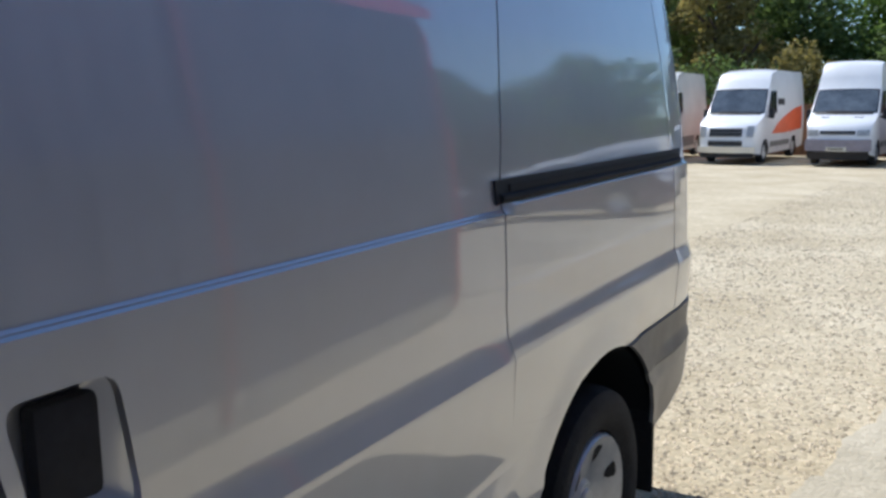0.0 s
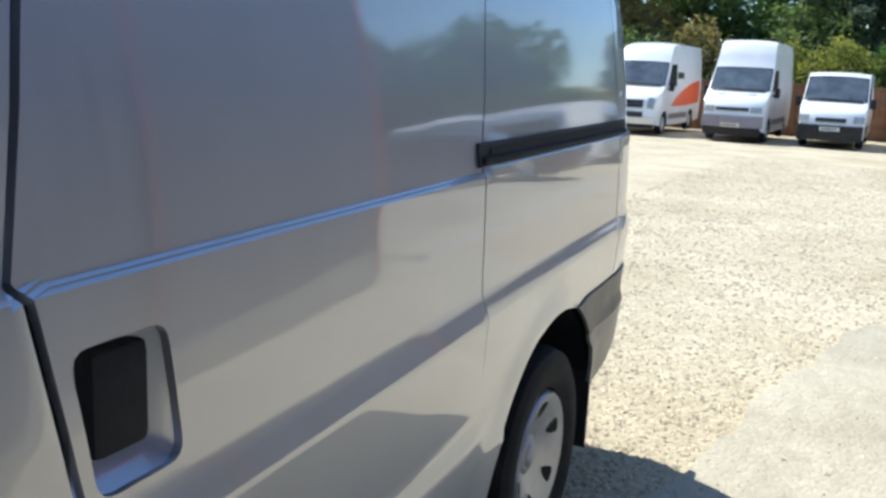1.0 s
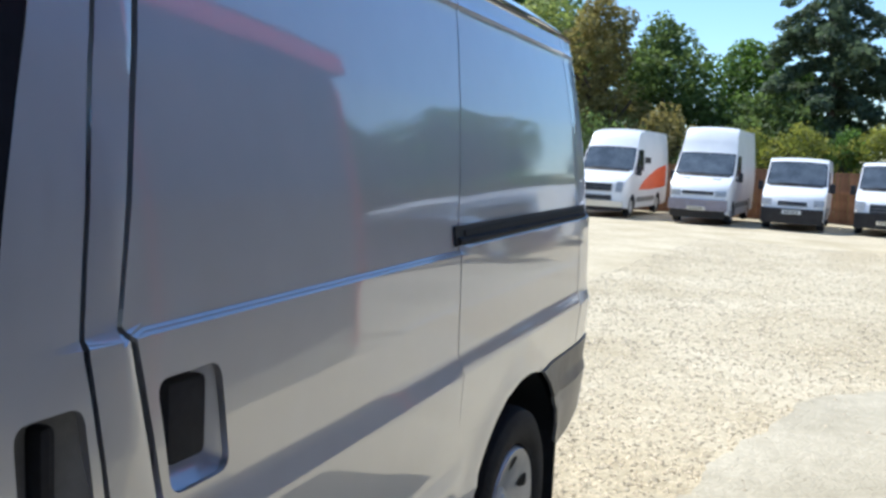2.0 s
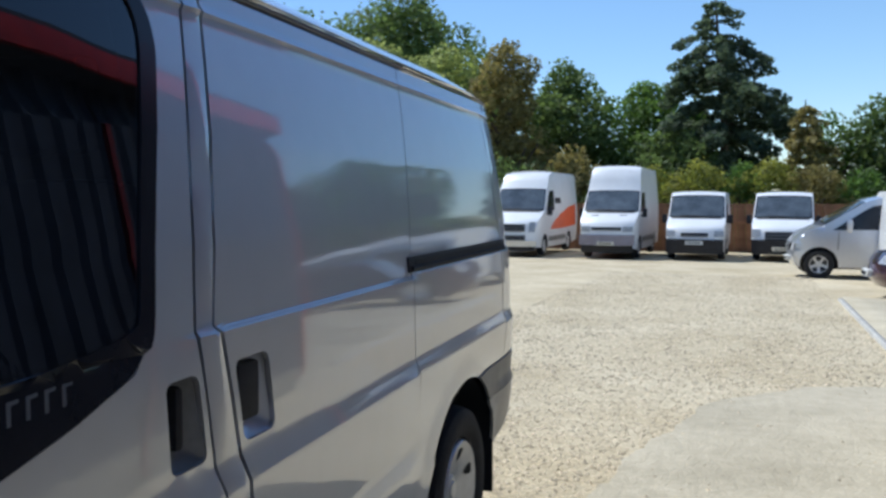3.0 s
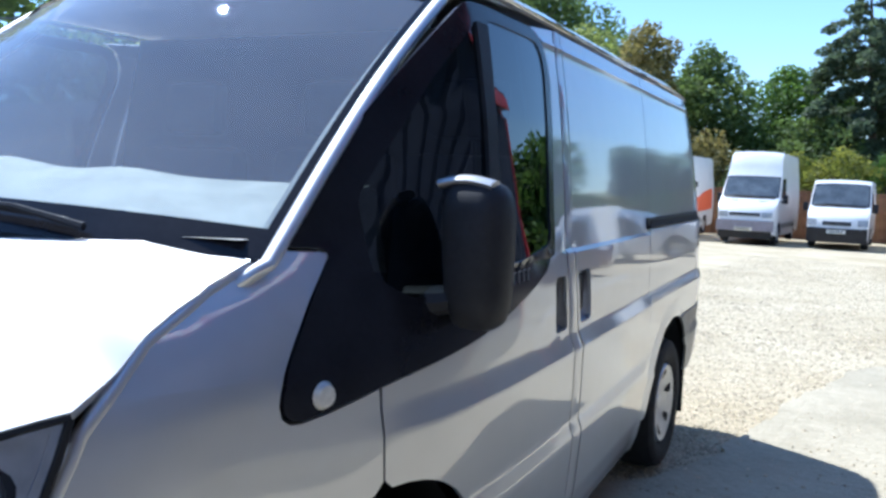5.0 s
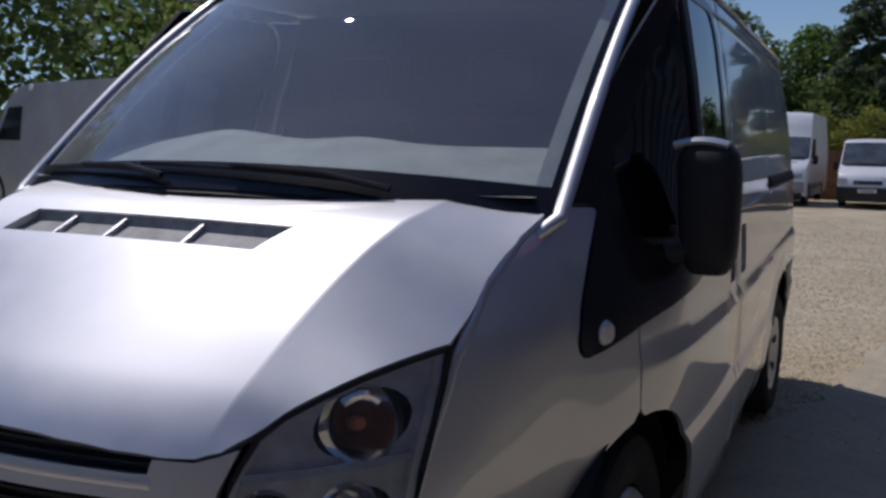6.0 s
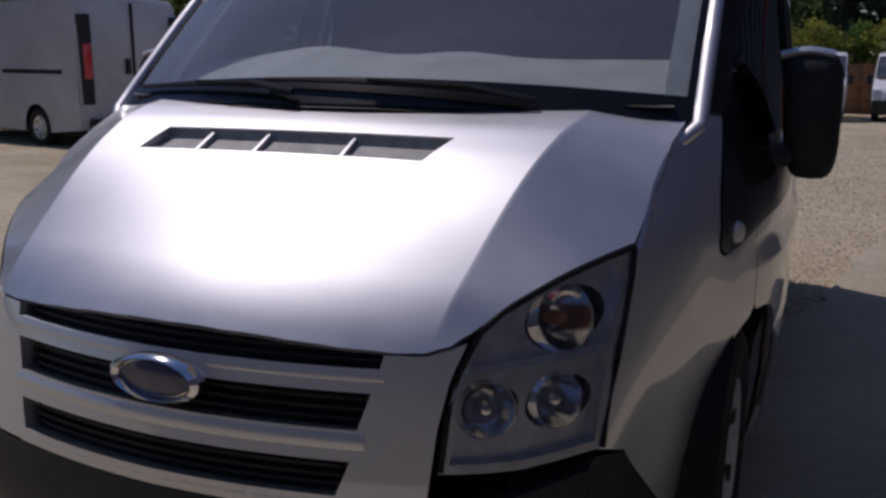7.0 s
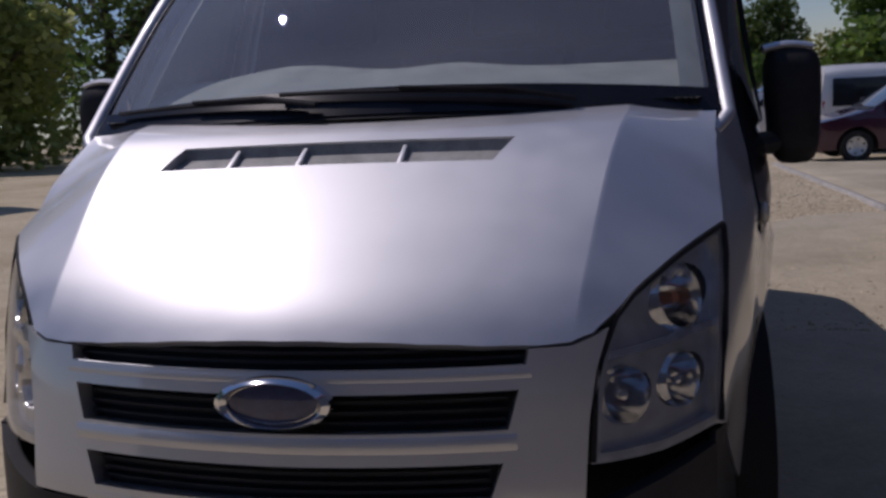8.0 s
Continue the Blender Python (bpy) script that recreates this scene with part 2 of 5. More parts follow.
def rounded(poly, radius=0.02, n=4):
    """The polygon with its corners rounded."""
    out_ = []
    m_ = len(poly)
    for i in range(m_):
        p0, p1, p2 = (Vector(poly[(i + k) % m_]) for k in (-1, 0, 1))
        d0, d2 = (p0 - p1), (p2 - p1)
        k0, k2 = min(radius, d0.length * 0.45), min(radius, d2.length * 0.45)
        a_, b_ = p1 + d0.normalized() * k0, p1 + d2.normalized() * k2
        for j in range(n + 1):
            t_ = j / n
            q = a_ * (1 - t_) ** 2 + p1 * 2 * t_ * (1 - t_) + b_ * t_ ** 2
            out_.append((q.x, q.y))
    return out_


def box(bm, x0, x1, y0, y1, z0, z1, bevel=0.0):
    b = bmesh.new()
    vs = [b.verts.new((x, y, z)) for x in (x0, x1) for y in (y0, y1) for z in (z0, z1)]
    for f in ((0, 1, 3, 2), (4, 6, 7, 5), (0, 4, 5, 1), (2, 3, 7, 6), (0, 2, 6, 4), (1, 5, 7, 3)):
        b.faces.new([vs[i] for i in f])
    bmesh.ops.recalc_face_normals(b, faces=b.faces)
    if bevel:
        bmesh.ops.bevel(b, geom=b.edges[:], offset=bevel, segments=2, affect="EDGES", profile=0.6)
    join(bm, b)
    return bm


def join(bm, other, m=None):
    if m is not None:
        bmesh.ops.transform(other, matrix=m, verts=other.verts)
    me = bpy.data.meshes.new("tmp")
    other.to_mesh(me)
    other.free()
    bm.from_mesh(me)
    bpy.data.meshes.remove(me)
    return bm


def boxed(*a, **k):
    return box(bmesh.new(), *a, **k)


def lathe(profile, n=32, axis="x", cx=0.0, cy=0.0, cz=0.0, open_end=False):
    """A ring of (radius, along) turned about the axis."""
    bm = bmesh.new()
    rings = []
    for r, h in profile:
        ring = []
        for i in range(n):
            a = 2 * math.pi * i / n
            c, s = r * math.cos(a), r * math.sin(a)
            p = {"x": (h, c, s), "y": (c, h, s), "z": (c, s, h)}[axis]
            ring.append(bm.verts.new((p[0] + cx, p[1] + cy, p[2] + cz)))
        rings.append(ring)
    for a, b in zip(rings, rings[1:]):
        for i in range(n):
            j = (i + 1) % n
            bm.faces.new((a[i], a[j], b[j], b[i]))
    for ring in (rings[:1] if open_end else (rings[0], rings[-1])):
        bm.faces.new(ring)
    bmesh.ops.remove_doubles(bm, verts=bm.verts, dist=1e-5)
    bmesh.ops.recalc_face_normals(bm, faces=bm.faces)
    return bm


def tube(points, radius, n=8, flat=1.0, taper=None):
    """A round bar along points."""
    bm = bmesh.new()
    pts = [Vector(p) for p in points]
    rings = []
    up = Vector((0, 0, 1))
    for i, p in enumerate(pts):
        d = (pts[min(i + 1, len(pts) - 1)] - pts[max(i - 1, 0)]).normalized()
        s = d.cross(up if abs(d.z) < 0.95 else Vector((0, 1, 0))).normalized()
        u = s.cross(d)
        r = radius * (1 if taper is None else 1 + (taper - 1) * i / max(1, len(pts) - 1))
        rings.append([bm.verts.new(p + s * math.cos(a) * r + u * math.sin(a) * r * flat) for a in (2 * math.pi * k / n for k in range(n))])
    for a, b in zip(rings, rings[1:]):
        for k in range(n):
            bm.faces.new((a[k], a[(k + 1) % n], b[(k + 1) % n], b[k]))
    bm.faces.new(rings[0])
    bm.faces.new(rings[-1])
    bmesh.ops.recalc_face_normals(bm, faces=bm.faces)
    return bm


def grid_surface(surf, us, vs, flip=False):
    bm = bmesh.new()
    g = [[bm.verts.new(surf(u, v)) for v in vs] for u in us]
    for i in range(len(us) - 1):
        for j in range(len(vs) - 1):
            q = (g[i][j], g[i + 1][j], g[i + 1][j + 1], g[i][j + 1])
            bm.faces.new(q[::-1] if flip else q)
    return bm


def interp(table, x):
    xs, ys = zip(*table)
    return float(np.interp(x, xs, ys))


def smooth_interp(table, x):
    """Through the table with rounded corners (a cosine-eased blend of three taps)."""
    d = 0.03
    return 0.25 * interp(table, x - d) + 0.5 * interp(table, x) + 0.25 * interp(table, x + d)


# ---------------------------------------------------------------- the silver van beside which the camera walks
PLAN = [(0.03, 0.64), (0.28, 0.732), (0.48, 0.77), (0.63, 0.82), (0.84, 0.866), (0.98, 0.909), (1.1, 0.937), (1.2, 0.955), (1.3, 0.9655), (1.4, 0.970), (1.6, 0.9718), (1.85, 0.9685),
        (2.1, 0.962), (2.6, 0.942), (3.3, 0.911), (4.2, 0.877), (4.5, 0.866), (4.66, 0.848), (4.76, 0.808), (4.82, 0.72)]
FLANK = [(0.18, -0.079), (0.26, -0.049), (0.36, -0.024), (0.52, -0.006), (0.572, -0.002), (0.612, -0.013), (0.72, -0.004), (0.83, 0.004),
         (0.845, 0.005), (0.895, -0.011), (1.0, -0.013), (1.13, -0.0185), (1.1375, -0.019), (1.1405, -0.0245), (1.1430, -0.0250), (1.1460, -0.0305), (1.30, -0.0450), (1.50, -0.0750),
         (1.65, -0.1058), (1.735, -0.1257), (1.747, -0.1217), (1.762, -0.1337), (1.80, -0.143), (1.86, -0.167)]
FLANK_ROWS = sorted([z for z, _ in FLANK] + [1.152, 1.164])


SMOOTH = [(0.18, -0.085), (0.26, -0.055), (0.36, -0.030), (0.52, -0.012), (0.66, -0.008), (0.86, -0.006), (1.0, -0.009), (1.10, -0.013), (1.18, -0.024), (1.30, -0.0420), (1.50, -0.0740), (1.65, -0.1052), (1.745, -0.1268), (1.80, -0.142), (1.86, -0.166)]

# behind the sliding door the step lies under the rail
RAIL_BELT = [(1.0, -0.013), (1.13, -0.0185), (1.152, -0.0195), (1.164, -0.0315), (1.30, -0.0450)]
BELTLESS = [(1.0, -0.013), (1.08, -0.0165), (1.16, -0.027), (1.30, -0.0450)]


# upper edge of the front wing, beside lamp and bonnet, as (y, z)
WING_TOP = [(0.325, 0.64), (0.376, 0.80), (0.444, 0.935), (0.478, 0.984), (0.59, 1.083), (0.72, 1.150), (0.848, 1.206), (0.98, 1.25)]


def wing_roll(y, z):
    """The wing rolls over towards its upper edge: in at the edge, full a hand's width below it."""
    if y > 1.15 or z < 0.55:
        return 0.0
    d = min(geometry_gap(y, z, a, b) for a, b in zip(WING_TOP, WING_TOP[1:]))
    q = max(0.0, 1.0 - d / 0.13) ** 2
    fade = min(1.0, max(0.0, (1.15 - y) / 0.30)) * min(1.0, (z - 0.55) / 0.2)
    return (0.012 - 0.032 * q) * fade * fade * (3 - 2 * fade)


def geometry_gap(y, z, a, b):
    ty, tz = b[0] - a[0], b[1] - a[1]
    k = min(1.0, max(0.0, ((y - a[0]) * ty + (z - a[1]) * tz) / (ty * ty + tz * tz)))
    return math.hypot(y - a[0] - k * ty, z - a[1] - k * tz)


def flank(y, z):
    """Half width of the van at y and z."""
    front = max(0.0, 1.0 - max(0.0, y - 0.75) / 0.75)
    shoulder = 0.36 * front * max(0.0, z - 0.98) ** 1.0 if z > 0.98 else 0.0
    fade = min(1.0, max(0.0, (y - 0.5) / 0.5))
    ring = math.hypot((y - 3.80) / 0.455, (z - 0.33) / 0.395)
    swell = max(0.0, 1.0 - abs(ring - 1.02) / 0.17)
    k = min(1.0, max(0.0, (y - 0.98) / 0.22))
    k *= min(1.0, max(0.0, (ring - 1.16) / 0.30)) if 0.53 < z < 0.70 else 1.0
    form = interp(FLANK, z) * k + interp(SMOOTH, z) * (1 - k)
    if 1.0 < z < 1.30:
        # the belt crease starts at the pillar; the cab door is plain there
        b = min(1.0, max(0.0, (y - 2.02) / 0.05))
        c = min(1.0, max(0.0, (y - 3.24) / 0.06))
        form = form * b * (1 - c) + interp(RAIL_BELT, z) * c + interp(BELTLESS, z) * (1 - b) if k >= 1 else form
    mid = interp([(0.34, 2.212), (0.71, 2.167), (0.92, 2.120), (1.14, 2.080), (1.47, 2.137), (1.80, 2.210)], z)
    form += 0.006 * max(0.0, 1.0 - ((y - mid) / 0.032) ** 2)
    return (smooth_interp(PLAN, y) + wing_roll(y, z) + form * (0.35 + 0.65 * fade) - shoulder * 0.95 + 0.010 * swell * swell * (3 - 2 * swell), y, z)


def flank_plain(y, z):
    """The same side without its creases, for the glass and its dark surround."""
    fade = min(1.0, max(0.0, (y - 0.5) / 0.5))
    k = min(1.0, max(0.0, (y - 0.98) / 0.22))
    return (flank(y, z)[0] + (interp(SMOOTH, z) - interp(FLANK, z)) * k * (0.35 + 0.65 * fade), y, z)


NOSE = [(0.20, 0.09), (0.30, 0.02), (0.45, -0.015), (0.60, -0.008), (0.66, 0.006), (0.78, 0.030), (0.88, 0.058), (1.0, 0.115), (1.1, 0.17)]


def nose(x, z):
    return (x, smooth_interp(NOSE, z) + 0.30 * (abs(x) + 0.02) ** 2 + 1.7 * max(0.0, abs(x) - 0.46) ** 2, z)


def lamp_skin(x, z):
    p = Vector(nose(x, z))
    return (p.x, p.y + 0.012, p.z)


CROWN = [(-0.03, 0.75), (0.00, 0.79), (0.03, 0.836), (0.06, 0.872), (0.09, 0.900), (0.14, 0.936), (0.30, 1.028), (0.50, 1.143), (0.60, 1.188), (0.68, 1.209), (0.75, 1.222), (0.95, 1.245)]
# head lamp outline: inner side up, along the bonnet to the tip, and down the wing
LAMP_TOP = [(0.552, 0.872), (0.580, 0.902), (0.620, 0.928), (0.66, 0.951), (0.712, 0.974), (0.750, 0.987)]
# outer edge of the bonnet: (y, x, z)
SIDE = [(lamp_skin(x, z)[1] + 0.006, x, z + 0.010) for x, z in LAMP_TOP] + [(0.53, 0.752, 1.038), (0.59, 0.753, 1.090), (0.655, 0.756, 1.124), (0.72, 0.760, 1.155), (0.85, 0.766, 1.207)]
SIDE = [(SIDE[0][0] - 0.10, 0.540, 0.795)] + SIDE


def soften(table, y, d=0.05):
    """Through the table with wide, even rounding."""
    return sum(math.exp(-(k / 3.0) ** 2) * interp(table, y + d * k / 6.0) for k in range(-6, 7)) / sum(math.exp(-(k / 3.0) ** 2) for k in range(-6, 7))


def rise(y):
    """The bonnet's height along its middle."""
    return soften(CROWN, y)


def ridge_at(y):
    """Half the width of the bonnet's raised middle."""
    return 0.48 + 0.10 * min(1.0, max(0.0, (y - 0.1) / 0.6))


def bonnet_top(x, y):
    r = ridge_at(y)
    a = min(abs(x), r)
    w = min(1.0, max(0.0, (y - 0.05) / 0.40))
    z = rise(y - 0.354 * (a + 0.02) ** 2 * (1 - w * w * (3 - 2 * w))) - 0.02 * a * a
    if abs(x) > r:
        xe = soften([(q[0], q[1]) for q in SIDE], y, 0.03)
        ze = soften([(q[0], q[2]) for q in SIDE], y, 0.03)
        z += (ze - z) * (abs(x) - r) / max(0.05, xe - r)
    return (x, y, z)


def bonnet_skin(a, y):
    """The bonnet with its ridges at a = 0.55 on either side."""
    return bonnet_top(a * ridge_at(y) / 0.55, y)


def lip(x):
    """Where the bonnet meets the nose panel at x."""
    lo, hi = 0.0, 0.4
    for _ in range(40):
        m_ = (lo + hi) / 2
        lo, hi = (m_, hi) if m_ < nose(x, bonnet_top(x, m_)[2])[1] else (lo, m_)
    return lo


def screen(u, v):
    """The windscreen: u from side to side, v from its foot to its head."""
    a = Vector((0.775 * u, 0.70 + 0.155 * u * u, 1.252 - 0.036 * u * u))
    b = Vector((0.732 * u, 1.40 + 0.16 * u * u, 1.86 - 0.07 * u * u))
    p = a.lerp(b, v)
    p.z += 0.030 * math.sin(math.pi * v)
    return (p.x, p.y, p.z)


def roof_top(u, y):
    """The roof skin between its gutters: u from -1 to 1."""
    t = abs(u)
    edge = flank(max(y, 1.75), 1.80)[0]
    x = math.copysign((edge + 0.006) * t, u)
    z = 1.965 - 0.045 * t ** 2 - 0.095 * max(0.0, (t - 0.60) / 0.40) ** 2
    z -= 0.30 * max(0.0, (1.75 - y) / 1.0) ** 2 + 0.03 * max(0.0, y - 4.2) ** 1.0
    return (x, y, z)


def ellipse_arc(cy, cz, a, b, lo, hi, n):
    return [(cy + a * math.cos(radians(t)), cz + b * math.sin(radians(t))) for t in np.linspace(lo, hi, n)]


van = thing("van", "silver panel van with black cab surround, parked on gravel", "van", m=YARD @ pose(0.02, 0, 0))
OUT_X, OUT_Y, OUT_Z = Vector((1, 0, 0)), Vector((0, -1, 0)), Vector((0, 0, 1))

# cut lines of the doors, as (z, y)
CAB_REAR = [(1.800, 2.177), (1.750, 2.164), (1.470, 2.100), (1.150, 2.048), (1.130, 2.048), (0.900, 2.082), (0.730, 2.120), (0.340, 2.162)]
SLIDE_FRONT = [(1.800, 2.244), (1.750, 2.234), (1.470, 2.174), (1.152, 2.110), (1.136, 2.124), (0.940, 2.164), (0.690, 2.220), (0.340, 2.262)]
SLIDE_REAR = [(1.80, 3.425), (1.46, 3.326), (1.17, 3.257), (0.95, 3.246), (0.70, 3.262)]
GAP = 0.005
rear_arch = ellipse_arc(3.80, 0.33, 0.455, 0.395, 176, 4, 25)
ARCH_JOIN = (3.80 - 0.455 * math.sqrt(1 - (0.335 / 0.395) ** 2), 0.665)
front_arch = ellipse_arc(1.09, 0.33, 0.40, 0.40, 4, 172, 24)


def line(table, d, rev=False, fine=1.0):
    pts = [(y + (d if z > 0.88 else d * fine), z) for z, y in table]
    return pts[::-1] if rev else pts


panel_edge = [(0.985, 1.205), (0.895, 1.11), (0.812, 1.0), (0.798, 0.968), (0.795, 0.946), (0.801, 0.927), (0.816, 0.915), (0.84, 0.912), (0.89, 0.918), (1.04, 0.943), (1.40, 0.988), (1.56, 1.02),
              (1.72, 1.062), (1.86, 1.11), (1.905, 1.15), (1.925, 1.21), (1.985, 1.43), (2.045, 1.64), (2.045, 1.70), (2.015, 1.75), (1.96, 1.772),
              (1.60, 1.772), (1.50, 1.765), (1.23, 1.55), (0.97, 1.325), (0.885, 1.245), (0.855, 1.212)]


def flank_parts(mirror):
    """One side of the van."""
    side = dict(surf=flank, rows=FLANK_ROWS, out=OUT_X, mirror=mirror, da=0.06, db=0.03)
    # front wing
    wing = [(0.325, 0.64), (0.376, 0.80), (0.444, 0.935), (0.478, 0.984), (0.59, 1.083), (0.72, 1.150), (0.848, 1.206)] + \
           [(0.979, 1.199), (0.890, 1.11), (0.806, 1.0), (0.792, 0.968), (0.789, 0.945), (0.795, 0.923), (0.812, 0.909), (0.838, 0.906), (0.89, 0.912), (1.033, 0.937)] + \
           [(1.036, 0.90), (1.050, 0.748)] + front_arch[13:] + [(0.60, 0.42), (0.50, 0.52), (0.41, 0.61)]
    front_wing = part("front_wing", patch(wing, **side), SILVER, van)
    # rolled lip of the wing beside lamp and bonnet
    lip = [(0.336, 0.66), (0.390, 0.80), (0.456, 0.925), (0.470, 0.955), (0.488, 0.978), (0.530, 1.015), (0.59, 1.072), (0.655, 1.106), (0.72, 1.139), (0.79, 1.168), (0.848, 1.193)]
    part("wing_lip", tube([((flank(y, z)[0] - 0.007) * (-1 if mirror else 1), y, z) for y, z in lip], 0.012, 12), SILVER, front_wing)
    # cab door below and behind the dark surround
    door = [(1.042, 0.938), (1.40, 0.982), (1.56, 1.014), (1.72, 1.056), (1.865, 1.105), (1.911, 1.148), (1.931, 1.21), (1.991, 1.43), (2.051, 1.64),
            (2.051, 1.70), (2.02, 1.756), (1.96, 1.779)] + line(CAB_REAR, -GAP) + [(1.495, 0.34)] + front_arch[0:13] + [(1.056, 0.748), (1.043, 0.90)]
    cab_door = part("cab_door", patch(door, holes=[rounded([(1.947, 0.915), (1.940, 1.075), (2.038, 1.075), (2.057, 0.915)], 0.022)], **side), SILVER, van)
    recess("handle_recess", 1.947, 2.047, 0.915, 1.075, cab_door, mirror, GREY_PLASTIC)
    # pillar between the doors
    pillar = line(CAB_REAR, GAP * 0.7) + line(SLIDE_FRONT, -GAP * 1.6, True)
    part("door_pillar", patch(pillar, **side), SILVER, van)
    # sliding door
    slide = line(SLIDE_FRONT, GAP) + [(3.325, 0.34)] + [p for p in rear_arch if p[1] < 0.655 and p[0] < 3.7][1:] + [ARCH_JOIN, (3.42, 0.6645), (3.262, 0.70)] + line(SLIDE_REAR, -0.003, True, 0.1)[1:]
    sliding = part("sliding_door", patch(slide, holes=[rounded([(2.190, 0.914), (2.162, 1.077), (2.297, 1.077), (2.318, 0.914)], 0.026)], **{**side, "da": 0.035}), SILVER, van)
    recess("handle_recess", 2.162, 2.317, 0.914, 1.077, sliding, mirror, SILVER)
    # rear quarter
    quarter = line(SLIDE_REAR, 0.003, False, 0.1) + [(3.42, 0.665), ARCH_JOIN] + [p for p in rear_arch if p[1] > (0.675 if p[0] < 3.8 else 0.705)] + [(3.960, 0.70), (4.445, 0.70), (4.445, 1.0), (4.45, 1.46), (4.455, 1.80)]
    part("rear_quarter_panel", patch(quarter, **{**side, "da": 0.03}), SILVER, van)
    corner = [(4.451, 0.70), (4.815, 0.70), (4.80, 1.2), (4.76, 1.80), (4.461, 1.80), (4.456, 1.46)]
    part("rear_corner_panel", patch(corner, **{**side, "da": 0.03}), SILVER, van)
    # rub strip and bumper end behind the rear wheel
    part("bumper_strip", patch([(4.160, 0.571), (4.125, 0.605), (4.080, 0.642), (4.030, 0.672), (3.985, 0.696), (4.815, 0.696), (4.815, 0.571)], **{**side, "da": 0.04}, off=0.006), GREY_PLASTIC, van, "dark grey plastic bumper strip")
    part("bumper_end", patch([(4.262, 0.352), (4.252, 0.40), (4.240, 0.45), (4.206, 0.51), (4.165, 0.566), (4.815, 0.566), (4.80, 0.47), (4.70, 0.425), (4.45, 0.372)], **{**side, "da": 0.04}, off=0.003), BUMPER_GREY, van)
    # sill
    part("sill", patch([(1.485, 0.20), (1.485, 0.332), (3.31, 0.332), (3.33, 0.20)], **side, off=-0.004), SILVER, van)
    # rail of the sliding door
    rail = part("slide_rail", patch([(3.232, 1.156), (3.232, 1.204), (4.56, 1.204), (4.57, 1.185), (4.56, 1.160)], **side, off=0.006), BLACK_PLASTIC, van, "black slide rail")
    part("rail_slot", patch([(3.29, 1.176), (3.29, 1.192), (4.54, 1.190), (4.54, 1.176)], **side, off=0.009, rim=0.004), DARK_GAP, rail)
    bar_y = np.linspace(3.25, 4.545, 26)
    part("rail_bar", tube([((flank(y, 1.168)[0] + 0.006) * (-1 if mirror else 1), y, 1.168) for y in bar_y], 0.009, 8), RUBBER, rail)
    # dark cab surround with the glass in it
    front_glass = [(1.06, 1.15), (1.07, 1.30), (1.35, 1.565), (1.53, 1.72), (1.555, 1.72), (1.53, 1.50), (1.475, 1.16), (1.43, 1.09), (1.15, 1.10)]
    rear_glass = [(1.515, 1.14), (1.60, 1.72), (1.62, 1.738), (1.96, 1.738), (1.995, 1.715), (2.005, 1.66), (1.95, 1.46), (1.885, 1.20), (1.862, 1.172), (1.70, 1.150)]
    surround = part("cab_surround", patch(rounded(panel_edge, 0.03), holes=[rounded(front_glass, 0.03), rounded(rear_glass, 0.05)], **{**side, 'surf': flank_plain}, off=0.004), BLACK_GLOSS, van, "glossy black cab surround")
    for g in (front_glass, rear_glass):
        part("side_window", patch(rounded(g, 0.04), **{**side, 'surf': flank_plain}, off=0.0, rim=0), CAB_GLASS, van, "dark cab window glass")
    bar = [(1.535, 1.72), (1.60, 1.72), (1.520, 1.13), (1.47, 1.13)]
    part("window_divider", patch(bar, **{**side, 'surf': flank_plain}, off=0.010), BLACK_PLASTIC, van)
    # round indicator in the front corner
    rep = lathe([(0.0, 0.012), (0.020, 0.010), (0.027, 0.0), (0.027, -0.01)], 20, "x")
    x, y, z = flank(0.885, 0.950)
    bmesh.ops.transform(rep, matrix=Matrix.Translation((x + 0.003, y, z)) @ Matrix.Rotation(radians(-14), 4, "Z"), verts=rep.verts)
    if mirror:
        bmesh.ops.scale(rep, vec=(-1, 1, 1), verts=rep.verts)
        bmesh.ops.reverse_faces(rep, faces=rep.faces)
    part("side_repeater", rep, WHITE_LENS, surround, "round pale indicator lens")
    # model badge: plain slanted bars where letters stand
    badge = part("model_badge", patch([(1.487, 1.0795), (1.487, 1.0825), (1.725, 1.093), (1.725, 1.090)], flank_plain, da=0.1, db=0.1, out=OUT_X, mirror=mirror, off=0.0045, rim=0.002), BLACK_GLOSS, surround, "row of small grey bars")
    for i in range(7):
        y0 = 1.490 + i * 0.034
        z0 = 1.084 + i * 0.0015
        q = [(y0, z0), (y0 + 0.007, z0), (y0 + 0.012, z0 + 0.025), (y0 + 0.026, z0 + 0.0265), (y0 + 0.027, z0 + 0.0315), (y0 + 0.006, z0 + 0.030)]
        part("badge_bar", patch(q, flank_plain, da=0.1, db=0.1, out=OUT_X, mirror=mirror, off=0.005, rim=0.002), BADGE_GREY, badge, smooth=False)
    # gutter and roof rail
    s = -1 if mirror else 1
    gut = [(s * (flank(max(y, 1.75), 1.80)[0] - 0.004), y, 1.812 - 0.30 * max(0.0, (1.75 - y)) ** 2) for y in np.linspace(1.50, 4.72, 40)]
    part("gutter", tube(gut, 0.005, 6), GREY_PLASTIC, van)
    # pillar beside the windscreen
    pil = []
    for v in np.linspace(-0.055, 1.06, 16):
        x, y, z = screen(1.0, v)
        pil.append((s * (x + 0.022), y + 0.014, z + 0.006))
    x, y, z = pil[0]
    pil = [(x - s * 0.060, y - 0.050, z - 0.060), (x - s * 0.034, y - 0.036, z - 0.034), (x - s * 0.012, y - 0.018, z - 0.013)] + pil
